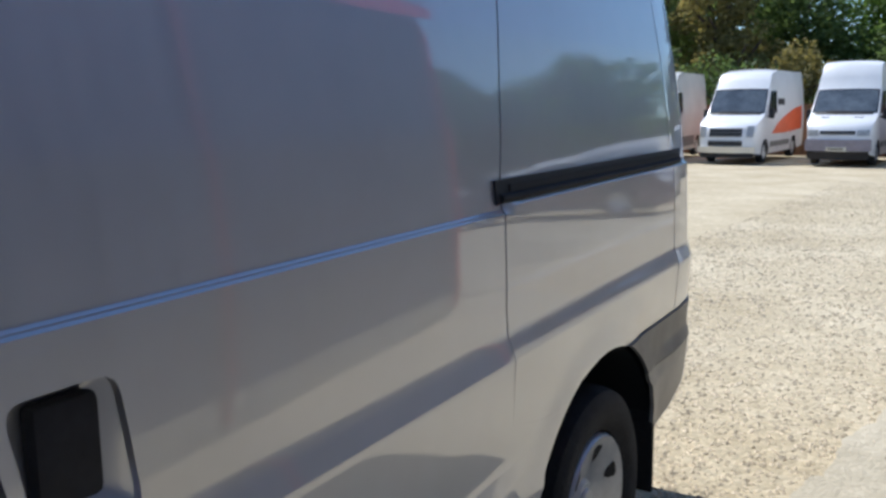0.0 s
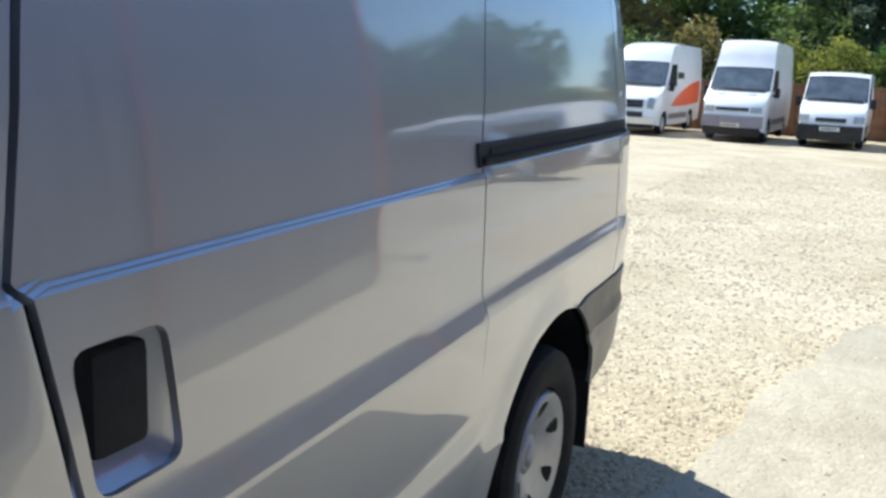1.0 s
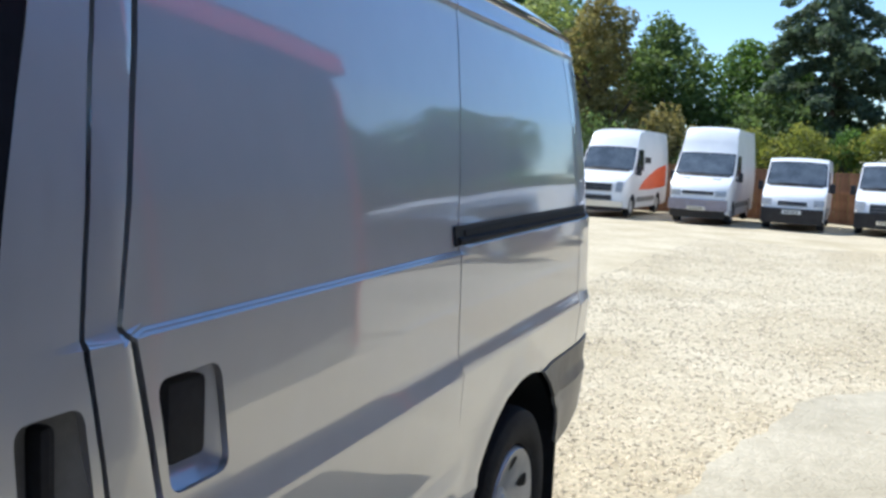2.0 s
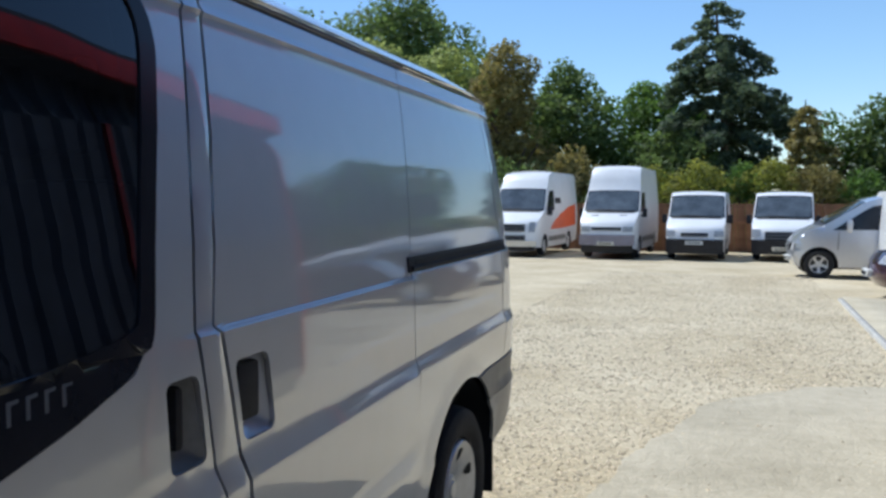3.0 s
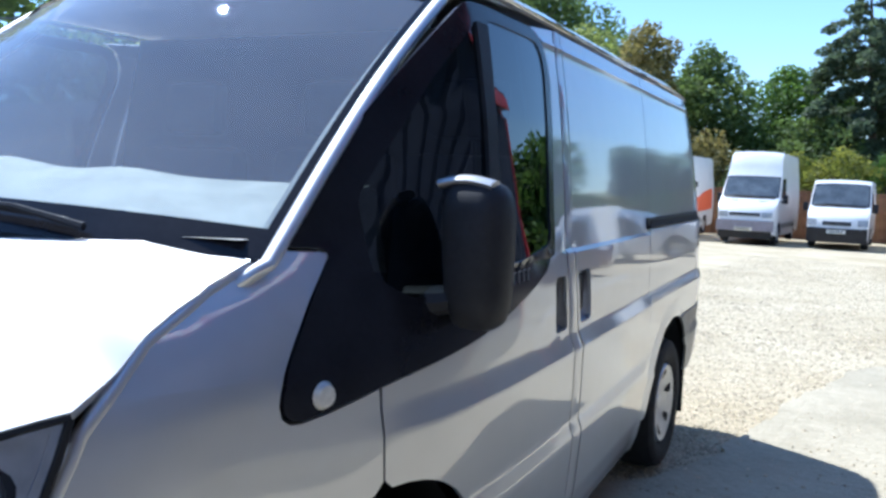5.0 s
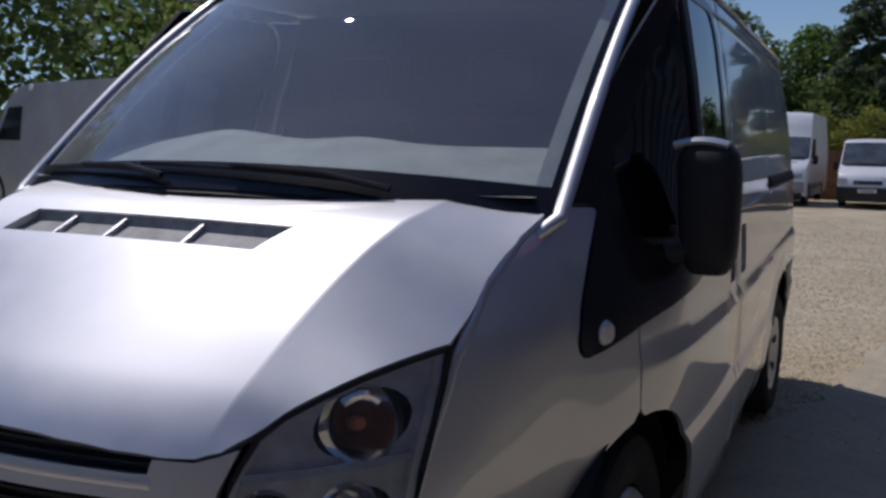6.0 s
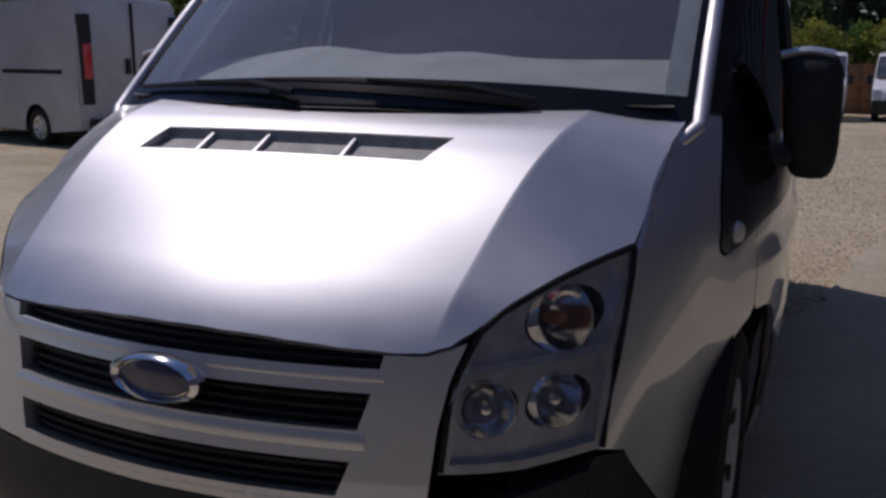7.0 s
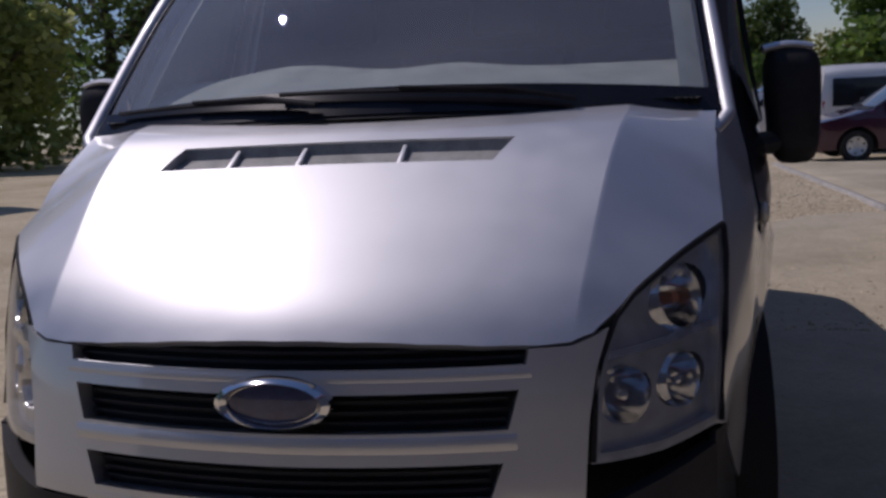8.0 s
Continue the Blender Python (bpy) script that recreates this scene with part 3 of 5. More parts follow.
    part("windscreen_pillar", tube(pil, 0.0175, 12, 0.8), SILVER, van)
    # door mirror: shell, silver cap, arm
    mirror_parts(s)
    # near-black box added to fill the see-through gap behind the arch
    part("dark_filler", boxed(*sorted((s * 0.45, s * 0.80)), 4.276, 4.70, 0.42, 0.70), DARK_GAP, van, smooth=False)
    # mud flap and inner arch
    part("mud_flap", boxed(*sorted((s * 0.60, s * 0.866)), 4.255, 4.273, 0.16, 0.66, bevel=0.004), RUBBER, van)
    for cy, a, b in ((3.80, 0.47, 0.41), (1.09, 0.42, 0.42)):
        pts = ellipse_arc(cy, 0.32, a, b, 188, -8, 20)
        bm = grid_surface(lambda u, i: (s * u, pts[int(i)][0], pts[int(i)][1]), (0.45, flank(cy, 0.5)[0] - 0.03), range(20))
        part("arch_liner", bm, DARK_GAP, van)
        part("arch_back", boxed(*sorted((s * 0.44, s * 0.46)), cy - a, cy + a, 0.15, 0.33 + b), DARK_GAP, van)


def recess(name, y0, y1, z0, z1, parent, mirror, lining):
    """A cupped handle recess with its pull bar."""
    s = -1 if mirror else 1

    def cup(y, z):
        x = flank(y, z)[0]
        # steep in front and above, shallow behind and below
        d = min((y - y0 + 0.004) * 2.6, (y1 - y + 0.004) * 1.15, (z - z0 + 0.004) * 1.0, (z1 - z + 0.004) * 2.6)
        return (s * (x - 0.003 - 0.042 * (1 - math.exp(-max(0.0, d) / 0.024))), y, z)

    bm = grid_surface(cup, np.linspace(y0 - 0.004, y1 + 0.004, 26), np.linspace(z0 - 0.004, z1 + 0.004, 28), flip=mirror)
    part(name, bm, lining, parent)
    b = boxed(y0 + 0.042, y1 - 0.034, z0 + 0.030, z1 - 0.016, -0.034, -0.004, bevel=0.012)
    x = flank((y0 + y1) / 2, (z0 + z1) / 2)[0]
    bmesh.ops.transform(b, matrix=Matrix(((0, 0, s, s * (x - 0.012)), (1, 0, 0, 0), (0, 1, 0, 0), (0, 0, 0, 1))), verts=b.verts)
    bmesh.ops.recalc_face_normals(b, faces=b.faces)
    part("handle", b, BLACK_PLASTIC, parent, "black pull handle")


def mirror_parts(s):
    """A tall door mirror on its arm."""
    def loop(cx, cy, cz, w, h, d):
        bm = bmesh.new()
        rings = []
        for k, (yy, sc) in enumerate(((-0.072, 0.62), (-0.060, 0.82), (-0.030, 0.97), (0.02, 1.0), (0.062, 0.98), (0.068, 0.95))):
            ring = []
            for i in range(28):
                a = 2 * math.pi * i / 28
                c, t = math.cos(a), math.sin(a)
                e = 0.5
                px = math.copysign(abs(c) ** e, c) * w / 2 * sc
                pz = math.copysign(abs(t) ** e, t) * h / 2 * sc
                px *= 1 + 0.22 * pz / h
                px -= 0.10 * (pz / h) * w
                ring.append(bm.verts.new((s * (cx + px), cy + yy * d, cz + pz)))
            rings.append(ring)
        for a, b in zip(rings, rings[1:]):
            for i in range(28):
                j = (i + 1) % 28
                bm.faces.new((a[i], a[j], b[j], b[i]))
        bm.faces.new(rings[0])
        bm.faces.new(rings[-1])
        bmesh.ops.recalc_face_normals(bm, faces=bm.faces)
        return bm

    cx, cy, cz = 1.010, 1.255, 1.188
    shell = part("mirror_shell", loop(cx, cy, cz, 0.136, 0.315, 0.8), BLACK_PLASTIC, van, "tall black door mirror")
    pts = []
    for i in range(9):
        t = i / 8
        pts.append((s * (cx - 0.080 + 0.122 * t), cy - 0.01, cz + 0.147 + 0.010 * math.sin(math.pi * t)))
    part("mirror_cap", tube(pts, 0.026, 10, 0.45), SILVER, shell)
    part("mirror_glass", boxed(*sorted((s * (cx - 0.046), s * (cx + 0.046))), cy + 0.0525, cy + 0.0575, cz - 0.132, cz + 0.132, bevel=0.002), CHROME, shell)
    part("mirror_arm", tube([(s * 0.865, 1.22, 1.085), (s * 0.94, 1.24, 1.09), (s * 1.01, 1.255, 1.105)], 0.045, 10, 0.7), BLACK_PLASTIC, shell)


for flip in (False, True):
    flank_parts(flip)

# inner shell, near-black for shade, that closes the gaps behind the panels (load space), and the cab's back wall
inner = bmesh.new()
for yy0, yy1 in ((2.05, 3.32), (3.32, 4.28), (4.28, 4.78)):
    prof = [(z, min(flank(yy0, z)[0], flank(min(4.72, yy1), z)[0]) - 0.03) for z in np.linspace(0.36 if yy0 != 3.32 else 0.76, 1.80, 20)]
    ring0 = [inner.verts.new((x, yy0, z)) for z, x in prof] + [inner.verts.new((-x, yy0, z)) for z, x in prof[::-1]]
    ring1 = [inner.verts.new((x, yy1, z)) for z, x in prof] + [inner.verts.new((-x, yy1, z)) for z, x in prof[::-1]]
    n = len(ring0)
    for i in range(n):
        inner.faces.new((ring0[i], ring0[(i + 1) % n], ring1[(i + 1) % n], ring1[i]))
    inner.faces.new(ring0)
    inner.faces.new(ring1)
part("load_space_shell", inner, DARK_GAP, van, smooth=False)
# plain near-black boxes that stand for the shade under cab and body
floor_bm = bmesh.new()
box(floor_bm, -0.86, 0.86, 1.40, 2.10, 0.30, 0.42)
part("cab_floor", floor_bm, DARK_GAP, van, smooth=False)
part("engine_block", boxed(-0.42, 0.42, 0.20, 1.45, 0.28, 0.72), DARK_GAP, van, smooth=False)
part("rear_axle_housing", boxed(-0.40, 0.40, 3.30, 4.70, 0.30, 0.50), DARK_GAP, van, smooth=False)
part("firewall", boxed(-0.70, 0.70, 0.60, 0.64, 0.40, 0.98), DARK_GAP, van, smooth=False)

# roof and rear
us = [-1, -0.985, -0.96, -0.92, -0.86, -0.8, -0.6, -0.4, -0.2, 0, 0.2, 0.4, 0.6, 0.8, 0.86, 0.92, 0.96, 0.985, 1]
part("roof", grid_surface(roof_top, us, np.linspace(1.75, 4.74, 46)), SILVER, van)


def brow(u, t):
    """From the head of the windscreen back to the roof."""
    a, b = Vector(screen(u, 1.0)), Vector(roof_top(u, 1.7505))
    p = a.lerp(b, t) + Vector((0.010 * u * (1 - t), -0.004 * (1 - t), 0.006 * (1 - t)))
    p.z += 0.022 * math.sin(math.pi * t) * (1 - abs(u) ** 4)
    return tuple(p)


part("roof_front", grid_surface(brow, us, np.linspace(0.0, 1.0, 10)), SILVER, van)


def rear_wall(u, z):
    z = min(z, roof_top(max(-1.0, min(1.0, u)), 4.74)[2] + 0.002)
    x = flank(4.80, min(z, 1.80))[0] * u
    return (x, 4.83 - 0.10 * abs(u) ** 6 - 0.05 * max(0, z - 1.2), z)


for s in (-1, 1):
    bm = grid_surface(rear_wall, [s * a for a in np.linspace(0.006, 1.05, 12)], np.linspace(0.62, 1.90, 14), flip=(s > 0))
    part("rear_door", bm, SILVER, van)
part("rear_bumper", boxed(-0.78, 0.78, 4.72, 4.86, 0.36, 0.66, bevel=0.03), GREY_PLASTIC, van)

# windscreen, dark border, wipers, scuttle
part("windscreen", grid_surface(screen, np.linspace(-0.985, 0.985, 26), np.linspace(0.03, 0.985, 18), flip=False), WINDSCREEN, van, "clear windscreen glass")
for lo, hi, a, b in ((-1.0, 1.0, -0.05, 0.035), (-1.0, 1.0, 0.965, 1.0)):
    part("screen_seal", grid_surface(lambda u, v: tuple(Vector(screen(u, v)) + Vector((0, -0.003, 0.004))), np.linspace(lo, hi, 24), np.linspace(a, b, 4)), BLACK_GLOSS, van)
for s in (-1, 1):
    part("screen_seal", grid_surface(lambda u, v: tuple(Vector(screen(u * s, v)) + Vector((0, -0.003, 0.004))), np.linspace(0.988, 1.025, 4), np.linspace(-0.04, 1.04, 20), flip=s < 0), BLACK_GLOSS, van)
part("scuttle", grid_surface(lambda u, v: (0.78 * u, 0.655 + 0.075 * v + 0.155 * u * u, 1.212 + 0.03 * v - 0.036 * u * u), np.linspace(-1, 1, 24), np.linspace(0, 1, 4)), BLACK_PLASTIC, van)
for u0, u1 in ((0.55, -0.28), (-0.20, -0.90)):
    pts = []
    for k in range(12):
        t = k / 11
        p = Vector(screen(u0 + (u1 - u0) * t, -0.010 + 0.030 * t ** 0.6))
        pts.append(p + Vector((0, -0.018, 0.010)))
    wiper = part("wiper", tube(pts, 0.006, 6), BLACK_PLASTIC, van)
    arm = [Vector(screen(u0 + 0.05, -0.02)) + Vector((0, -0.02, 0.01)), pts[2] + Vector((0, -0.008, 0.008)), pts[6] + Vector((0, -0.006, 0.008))]
    part("wiper_arm", tube(arm, 0.008, 6, taper=0.6), BLACK_PLASTIC, wiper)

# bonnet with its air slot
def slanted(x0, x1, y0, y1, z0, z1):
    """A small rib that lies along the bonnet's slope."""
    bm = boxed(x0, x1, y0, y1, z0, z1, bevel=0.003)
    for v in bm.verts:
        v.co.z += 0.50 * (v.co.y - (y0 + y1) / 2)
    return bm


slot_l, slot_r = -0.398, 0.338
slot = [(slot_l - 0.01, 0.468), (slot_l + 0.012, 0.552), (slot_r + 0.012, 0.552), (slot_r - 0.025, 0.468)]
bonnet_edge = [(x, lip(x)) for x in (0.0, 0.12, 0.24, 0.34, 0.43, 0.48, 0.515)] + [(q[1], q[0]) for q in SIDE[1:-1]] + [(0.772, 0.817)] + \
              [(x, 0.665 + 0.155 * (x / 0.765) ** 2) for x in (0.7, 0.6, 0.5, 0.4, 0.3, 0.2, 0.1, 0.0)]
bonnet_edge = bonnet_edge + [(-x, y) for x, y in bonnet_edge[-2:0:-1]]
to_skin = lambda pts: [(x * 0.55 / ridge_at(y), y) for x, y in pts]
bonnet = part("bonnet", patch(to_skin(bonnet_edge), bonnet_skin, da=0.02, db=0.012, holes=[to_skin(slot)], cols_at=(-0.558, -0.55, -0.542, 0.542, 0.55, 0.558), out=OUT_Z, rim=0.02), SILVER, van, flat_angle=60)
part("air_slot", grid_surface(lambda x, y: tuple(Vector(bonnet_top(x, y)) - Vector((0, 0, 0.024 if 0.470 < y < 0.549 else 0.0))), np.linspace(slot_l - 0.015, slot_r + 0.02, 16),
                              (0.464, 0.472, 0.510, 0.547, 0.556)), SLOT_GREY, bonnet, "dark air intake slot")
for k in (0.19, 0.40, 0.70):
    x = slot_l + (slot_r - slot_l) * k
    zc = bonnet_top(x, 0.510)[2]
    part("slot_rib", slanted(x - 0.005, x + 0.005, 0.471, 0.549, zc - 0.026, zc - 0.010), SILVER, bonnet)

# nose: grille panel with three slots between bars
slots = [(0.816, 0.874, 0.420, 0.408), (0.716, 0.778, 0.398, 0.380), (0.606, 0.664, 0.372, 0.352)]
nose_top = [(x, bonnet_top(x, lip(x))[2] - 0.006) for x in (0.0, 0.15, 0.28, 0.38, 0.48, 0.515)] + [(0.540, 0.862), (0.520, 0.80), (0.508, 0.72), (0.504, 0.66), (0.50, 0.58)]
nose_edge = nose_top + [(-x, z) for x, z in nose_top[:0:-1]]
holes = [[(-b, lo), (-a, hi), (a, hi), (b, lo)] for lo, hi, a, b in slots]
panel = part("grille_panel", patch(nose_edge, nose, da=0.05, db=0.03, holes=holes, out=OUT_Y, rim=0.035), SILVER, van)
part("grille_back", patch([(-0.46, 0.878), (0.46, 0.878), (0.42, 0.60), (-0.42, 0.60)], nose, out=OUT_Y, off=-0.036, rim=0), DARK_GAP, panel)
# rounded bars between the slots
for zc, half_w, r in ((0.797, 0.415, 0.010), (0.690, 0.392, 0.012), (0.585, 0.37, 0.010)):
    pts = [Vector(nose(x, zc)) + Vector((0, 0.010, 0)) for x in np.linspace(-half_w, half_w, 21)]
    part("grille_bar", tube(pts, r, 12, 1.9), SILVER, panel)
for lo, hi, a, b in slots:
    for zz in np.linspace(lo + 0.014, hi - 0.014, 3):
        part("grille_slat", patch([(-b, zz - 0.003), (-b, zz + 0.003), (b, zz + 0.003), (b, zz - 0.003)], nose, da=0.06, db=0.02, out=OUT_Y, off=-0.022, rim=0.012), BLACK_PLASTIC, panel)
oval = lathe([(0.102, 0.0), (0.100, -0.018), (0.088, -0.026), (0.079, -0.018), (0.078, -0.012)], 36, "y")
bmesh.ops.scale(oval, vec=(1, 1, 0.44), verts=oval.verts)
bmesh.ops.translate(oval, vec=(0, 0.030, 0.768), verts=oval.verts)
nose_badge = part("nose_badge", oval, CHROME, panel, "chrome oval badge")
face = lathe([(0.0, -0.020), (0.050, -0.019), (0.077, -0.014), (0.078, -0.008)], 36, "y")
bmesh.ops.scale(face, vec=(1, 1, 0.42), verts=face.verts)
bmesh.ops.translate(face, vec=(0, 0.030, 0.768), verts=face.verts)
part("badge_face", face, BADGE_DARK, nose_badge)

# bumper
part("front_bumper", patch([(-0.725, 0.30), (-0.725, 0.62), (-0.505, 0.575), (0.505, 0.575), (0.725, 0.62), (0.725, 0.30)], nose, da=0.05, db=0.04, out=OUT_Y, rim=0.03), BLACK_PLASTIC, van)


def wrap(y, z):
    return (flank(y, z)[0] - 0.005, y, z)


for flip in (False, True):
    part("bumper_corner", patch([(0.278, 0.30), (0.278, 0.622), (0.31, 0.630), (0.41, 0.604), (0.50, 0.514), (0.60, 0.414), (0.66, 0.32), (0.66, 0.30)], wrap, out=OUT_X, mirror=flip, rows=FLANK_ROWS), BLACK_PLASTIC, van)

# head lamps
lamp_edge = [(0.512, 0.645), (0.516, 0.73), (0.528, 0.81)] + LAMP_TOP + [(0.752, 0.935), (0.745, 0.80), (0.735, 0.648), (0.63, 0.640)]
bowls = ((0.677, 0.886, 0.056), (0.580, 0.742, 0.046), (0.680, 0.742, 0.046))
bowl_holes = [[(x + r_ * math.cos(q), z + r_ * math.sin(q)) for q in np.linspace(0, 2 * math.pi, 20, endpoint=False)] for x, z, r_ in bowls]


for flip in (False, True):
    s = -1 if flip else 1
    lamp = part("headlight", patch(lamp_edge, lamp_skin, da=0.03, db=0.03, out=OUT_Y, mirror=flip, rim=0.0), LENS, van, "clear headlight")
    part("lamp_housing", patch(lamp_edge, lamp_skin, da=0.03, db=0.03, out=OUT_Y, mirror=flip, off=-0.024, holes=bowl_holes, rim=0.0), LAMP_HOUSING, lamp)
    part("lamp_back", patch(lamp_edge, lamp_skin, da=0.05, db=0.05, out=OUT_Y, mirror=flip, off=-0.10, rim=0.0), DARK_GAP, lamp)
    inset = [(0.655 + (x - 0.655) * 0.9, 0.83 + (z - 0.83) * 0.92) for x, z in lamp_edge]
    part("lamp_frame", patch(lamp_edge, lamp_skin, da=0.03, db=0.03, holes=[inset], out=OUT_Y, mirror=flip, off=-0.004, rim=0.05), LAMP_HOUSING, lamp)
    for lx, lz, r in bowls:
        e = 0.01
        n = (Vector(lamp_skin(lx + e, lz)) - Vector(lamp_skin(lx - e, lz))).cross(Vector(lamp_skin(lx, lz + e)) - Vector(lamp_skin(lx, lz - e))).normalized()
        n = n if n.y < 0 else -n
        face_on = Matrix.Translation(Vector(lamp_skin(lx, lz)) - n * 0.022) @ (-n).to_track_quat("Y", "Z").to_matrix().to_4x4()
        side_m = Matrix.Diagonal((s, 1, 1, 1)) @ face_on

        def seat_in(bm):
            bmesh.ops.transform(bm, matrix=side_m, verts=bm.verts)
            if flip:
                bmesh.ops.reverse_faces(bm, faces=bm.faces)
            return bm

        part("lamp_bowl", seat_in(lathe([(r * 0.25, 0.060), (r * 0.55, 0.050), (r * 0.82, 0.028), (r * 0.97, 0.002), (r * 1.03, -0.004), (r * 1.10, 0.0), (r * 1.35, 0.014)], 28, "y", open_end=True)), REFLECTOR, lamp)
        part("bulb", seat_in(lathe([(0.0, 0.004), (0.009, 0.007), (0.013, 0.018), (0.013, 0.055)], 16, "y")), AMBER if lz > 0.85 else CHROME, lamp, "amber bulb" if lz > 0.85 else "")
        if lz > 0.85:
            arc = [(0.046 * math.sin(q), -0.002, 0.046 * math.cos(q)) for q in np.linspace(-0.75, 0.75, 10)]
            part("lamp_hood", seat_in(tube(arc, 0.010, 8)), CHROME, lamp)
    part("lamp_divider", patch([(0.532, 0.806), (0.536, 0.820), (0.748, 0.832), (0.748, 0.818)], lamp_skin, da=0.03, db=0.03, out=OUT_Y, mirror=flip, off=-0.010, rim=0.012), CHROME, lamp)
    # seal between lamp, bonnet and wing
    seal = [Vector(lamp_skin(x, z)) for x, z in lamp_edge[:9]]
    part("lamp_seal", tube([(s * p.x, p.y + 0.006, p.z + 0.002) for p in seal], 0.006, 6), DARK_GAP, lamp)
    part("lamp_seal", tube([(s * p.x, p.y + 0.004, p.z) for p in (Vector(lamp_skin(x, z)) for x, z in lamp_edge[8:12])], 0.007, 6), DARK_GAP, lamp)

for s in (-1, 1):
    part("pillar_trim", grid_surface(lambda u, v: tuple(Vector(screen(u * s, v)) + Vector((-0.012 * s, 0.05, -0.035))), np.linspace(0.925, 1.0, 4), np.linspace(0.02, 0.98, 14), flip=s < 0), DASH, van, "grey-green inner trim")

# cab inside: dash, wheel, seats
dash = grid_surface(lambda u, v: (0.745 * u, 0.84 + 0.10 * u * u + 0.40 * v, 1.225 + 0.10 * math.sin(1.7 * max(0.0, v)) + 0.045 * math.exp(-((u + 0.45) / 0.30) ** 2) * max(0.0, v) + 0.025 * math.exp(-((u - 0.15) / 0.2) ** 2) * max(0.0, v)
                                          - 0.20 * max(0, v - 0.85) / 0.15), np.linspace(-1, 1, 36), np.linspace(-0.3, 1, 20))
dashboard = part("dashboard", dash, DASH, van, "grey-green dashboard top")
part("dash_front", boxed(-0.73, 0.73, 1.22, 1.28, 0.75, 1.17, bevel=0.02), DASH, dashboard)
ring = [(0.36 + 0.19 * math.cos(a), 1.40 + 0.08 * math.sin(a), 1.11 + 0.17 * math.sin(a)) for a in np.linspace(0, 2 * math.pi, 28)]
part("steering_wheel", tube([(-p[0], p[1], p[2]) for p in ring], 0.016, 8), BLACK_PLASTIC, van)
for sx in (-0.45, 0.15, 0.62):
    seat = part("seat", boxed(sx - 0.23, sx + 0.23, 1.45, 1.92, 0.72, 0.90, bevel=0.05), SEAT, van)
    back = boxed(sx - 0.22, sx + 0.22, 1.90, 2.02, 0.86, 1.42, bevel=0.05)
    bmesh.ops.rotate(back, cent=(sx, 1.95, 0.9), matrix=Matrix.Rotation(radians(-8), 3, "X"), verts=back.verts)
    part("seat_back", back, SEAT, seat)
    part("head_rest", boxed(sx - 0.12, sx + 0.12, 1.99, 2.08, 1.46, 1.64, bevel=0.035), SEAT, seat)

# wheels
tyre_prof = [(0.0, 0.02), (0.205, 0.02), (0.212, 0.085), (0.245, 0.100), (0.30, 0.103), (0.325, 0.090), (0.336, 0.06), (0.338, 0.0), (0.336, -0.06), (0.325, -0.09), (0.30, -0.103), (0.20, -0.09)]


def wheel(cx, cy, cz, s, parent, cover=True, scale=1.0, tyre=0.336):
    k = tyre / 0.338
    w = part("wheel", lathe([(r * k, h * scale) for r, h in tyre_prof], 40, "x", cx, cy, cz), RUBBER, parent, "black tyre")
    disc = lathe([(0.0, 0.055), (0.05, 0.058), (0.062, 0.05), (0.13, 0.072), (0.180, 0.088), (0.196, 0.094), (0.203, 0.085), (0.205, 0.0)], 40, "x")
    bmesh.ops.transform(disc, matrix=Matrix.Translation((cx, cy, cz)) @ Matrix.Diagonal((s * scale, k, k, 1)), verts=disc.verts)
    bmesh.ops.recalc_face_normals(disc, faces=disc.faces)
    rim = part("wheel_cover", disc, WHEEL_SILVER, w, "silver wheel cover")
    if cover == "alloy":
        # five broad spokes: dark gaps between them
        gaps, shape = 5, [(0.070, -0.16), (0.125, -0.42), (0.180, -0.44), (0.188, 0.0), (0.180, 0.44), (0.125, 0.42), (0.070, 0.16)]
    else:
        gaps, shape = 6, [(0.118, -0.05), (0.134, -0.15), (0.160, -0.19), (0.168, -0.13), (0.170, 0.07), (0.162, 0.14), (0.138, 0.11), (0.118, 0.04)]
    for i in range(gaps):
        a = radians(360 / gaps * i + 20)
        q = bmesh.new()
        q.faces.new([q.verts.new((s * scale * (np.interp(r, (0.06, 0.13, 0.185, 0.208), (0.05, 0.072, 0.088, 0.094)) + 0.0025) + cx, cy + k * r * math.cos(a + t), cz + k * r * math.sin(a + t))) for r, t in shape])
        part("cover_opening", q, DARK_GAP, rim, smooth=False)
    cap = lathe([(0.0, 0.066), (0.030, 0.066), (0.038, 0.060), (0.042, 0.045)], 24, "x")
    bmesh.ops.transform(cap, matrix=Matrix.Translation((cx, cy, cz)) @ Matrix.Diagonal((s * scale, k, k, 1)), verts=cap.verts)
    bmesh.ops.recalc_face_normals(cap, faces=cap.faces)
    part("hub_cap", cap, WHEEL_SILVER, rim)
    return w


for s in (-1, 1):
    wheel(s * 0.782, 3.80, 0.309, s, van, tyre=0.309)
    wheel(s * 0.800, 1.09, 0.336, s, van)


# ---------------------------------------------------------------- ground
def ground_z(x, y):
    """Height of the yard: it falls towards the workshop, and gently behind the van."""
    return float(np.interp(y, (2.5, 10.0, 29.0, 45.0, 70.0), (0.0, -0.106, -0.52, -0.75, -0.85))) - math.tan(SLOPE) * max(-45.0, min(45.0, x))


GRAVEL = mat("gravel", (0.46, 0.375, 0.235), 0.95, colour2=(0.625, 0.535, 0.37), scale=0.7, detail=10.0, bump=0.3, bump_scale=30)
cells(GRAVEL, 40.0, 0.17, 0.35)
STONE = mat("gravel_stone", (0.58, 0.49, 0.345), 0.9, var=0.15, scale=20, island=0.38)
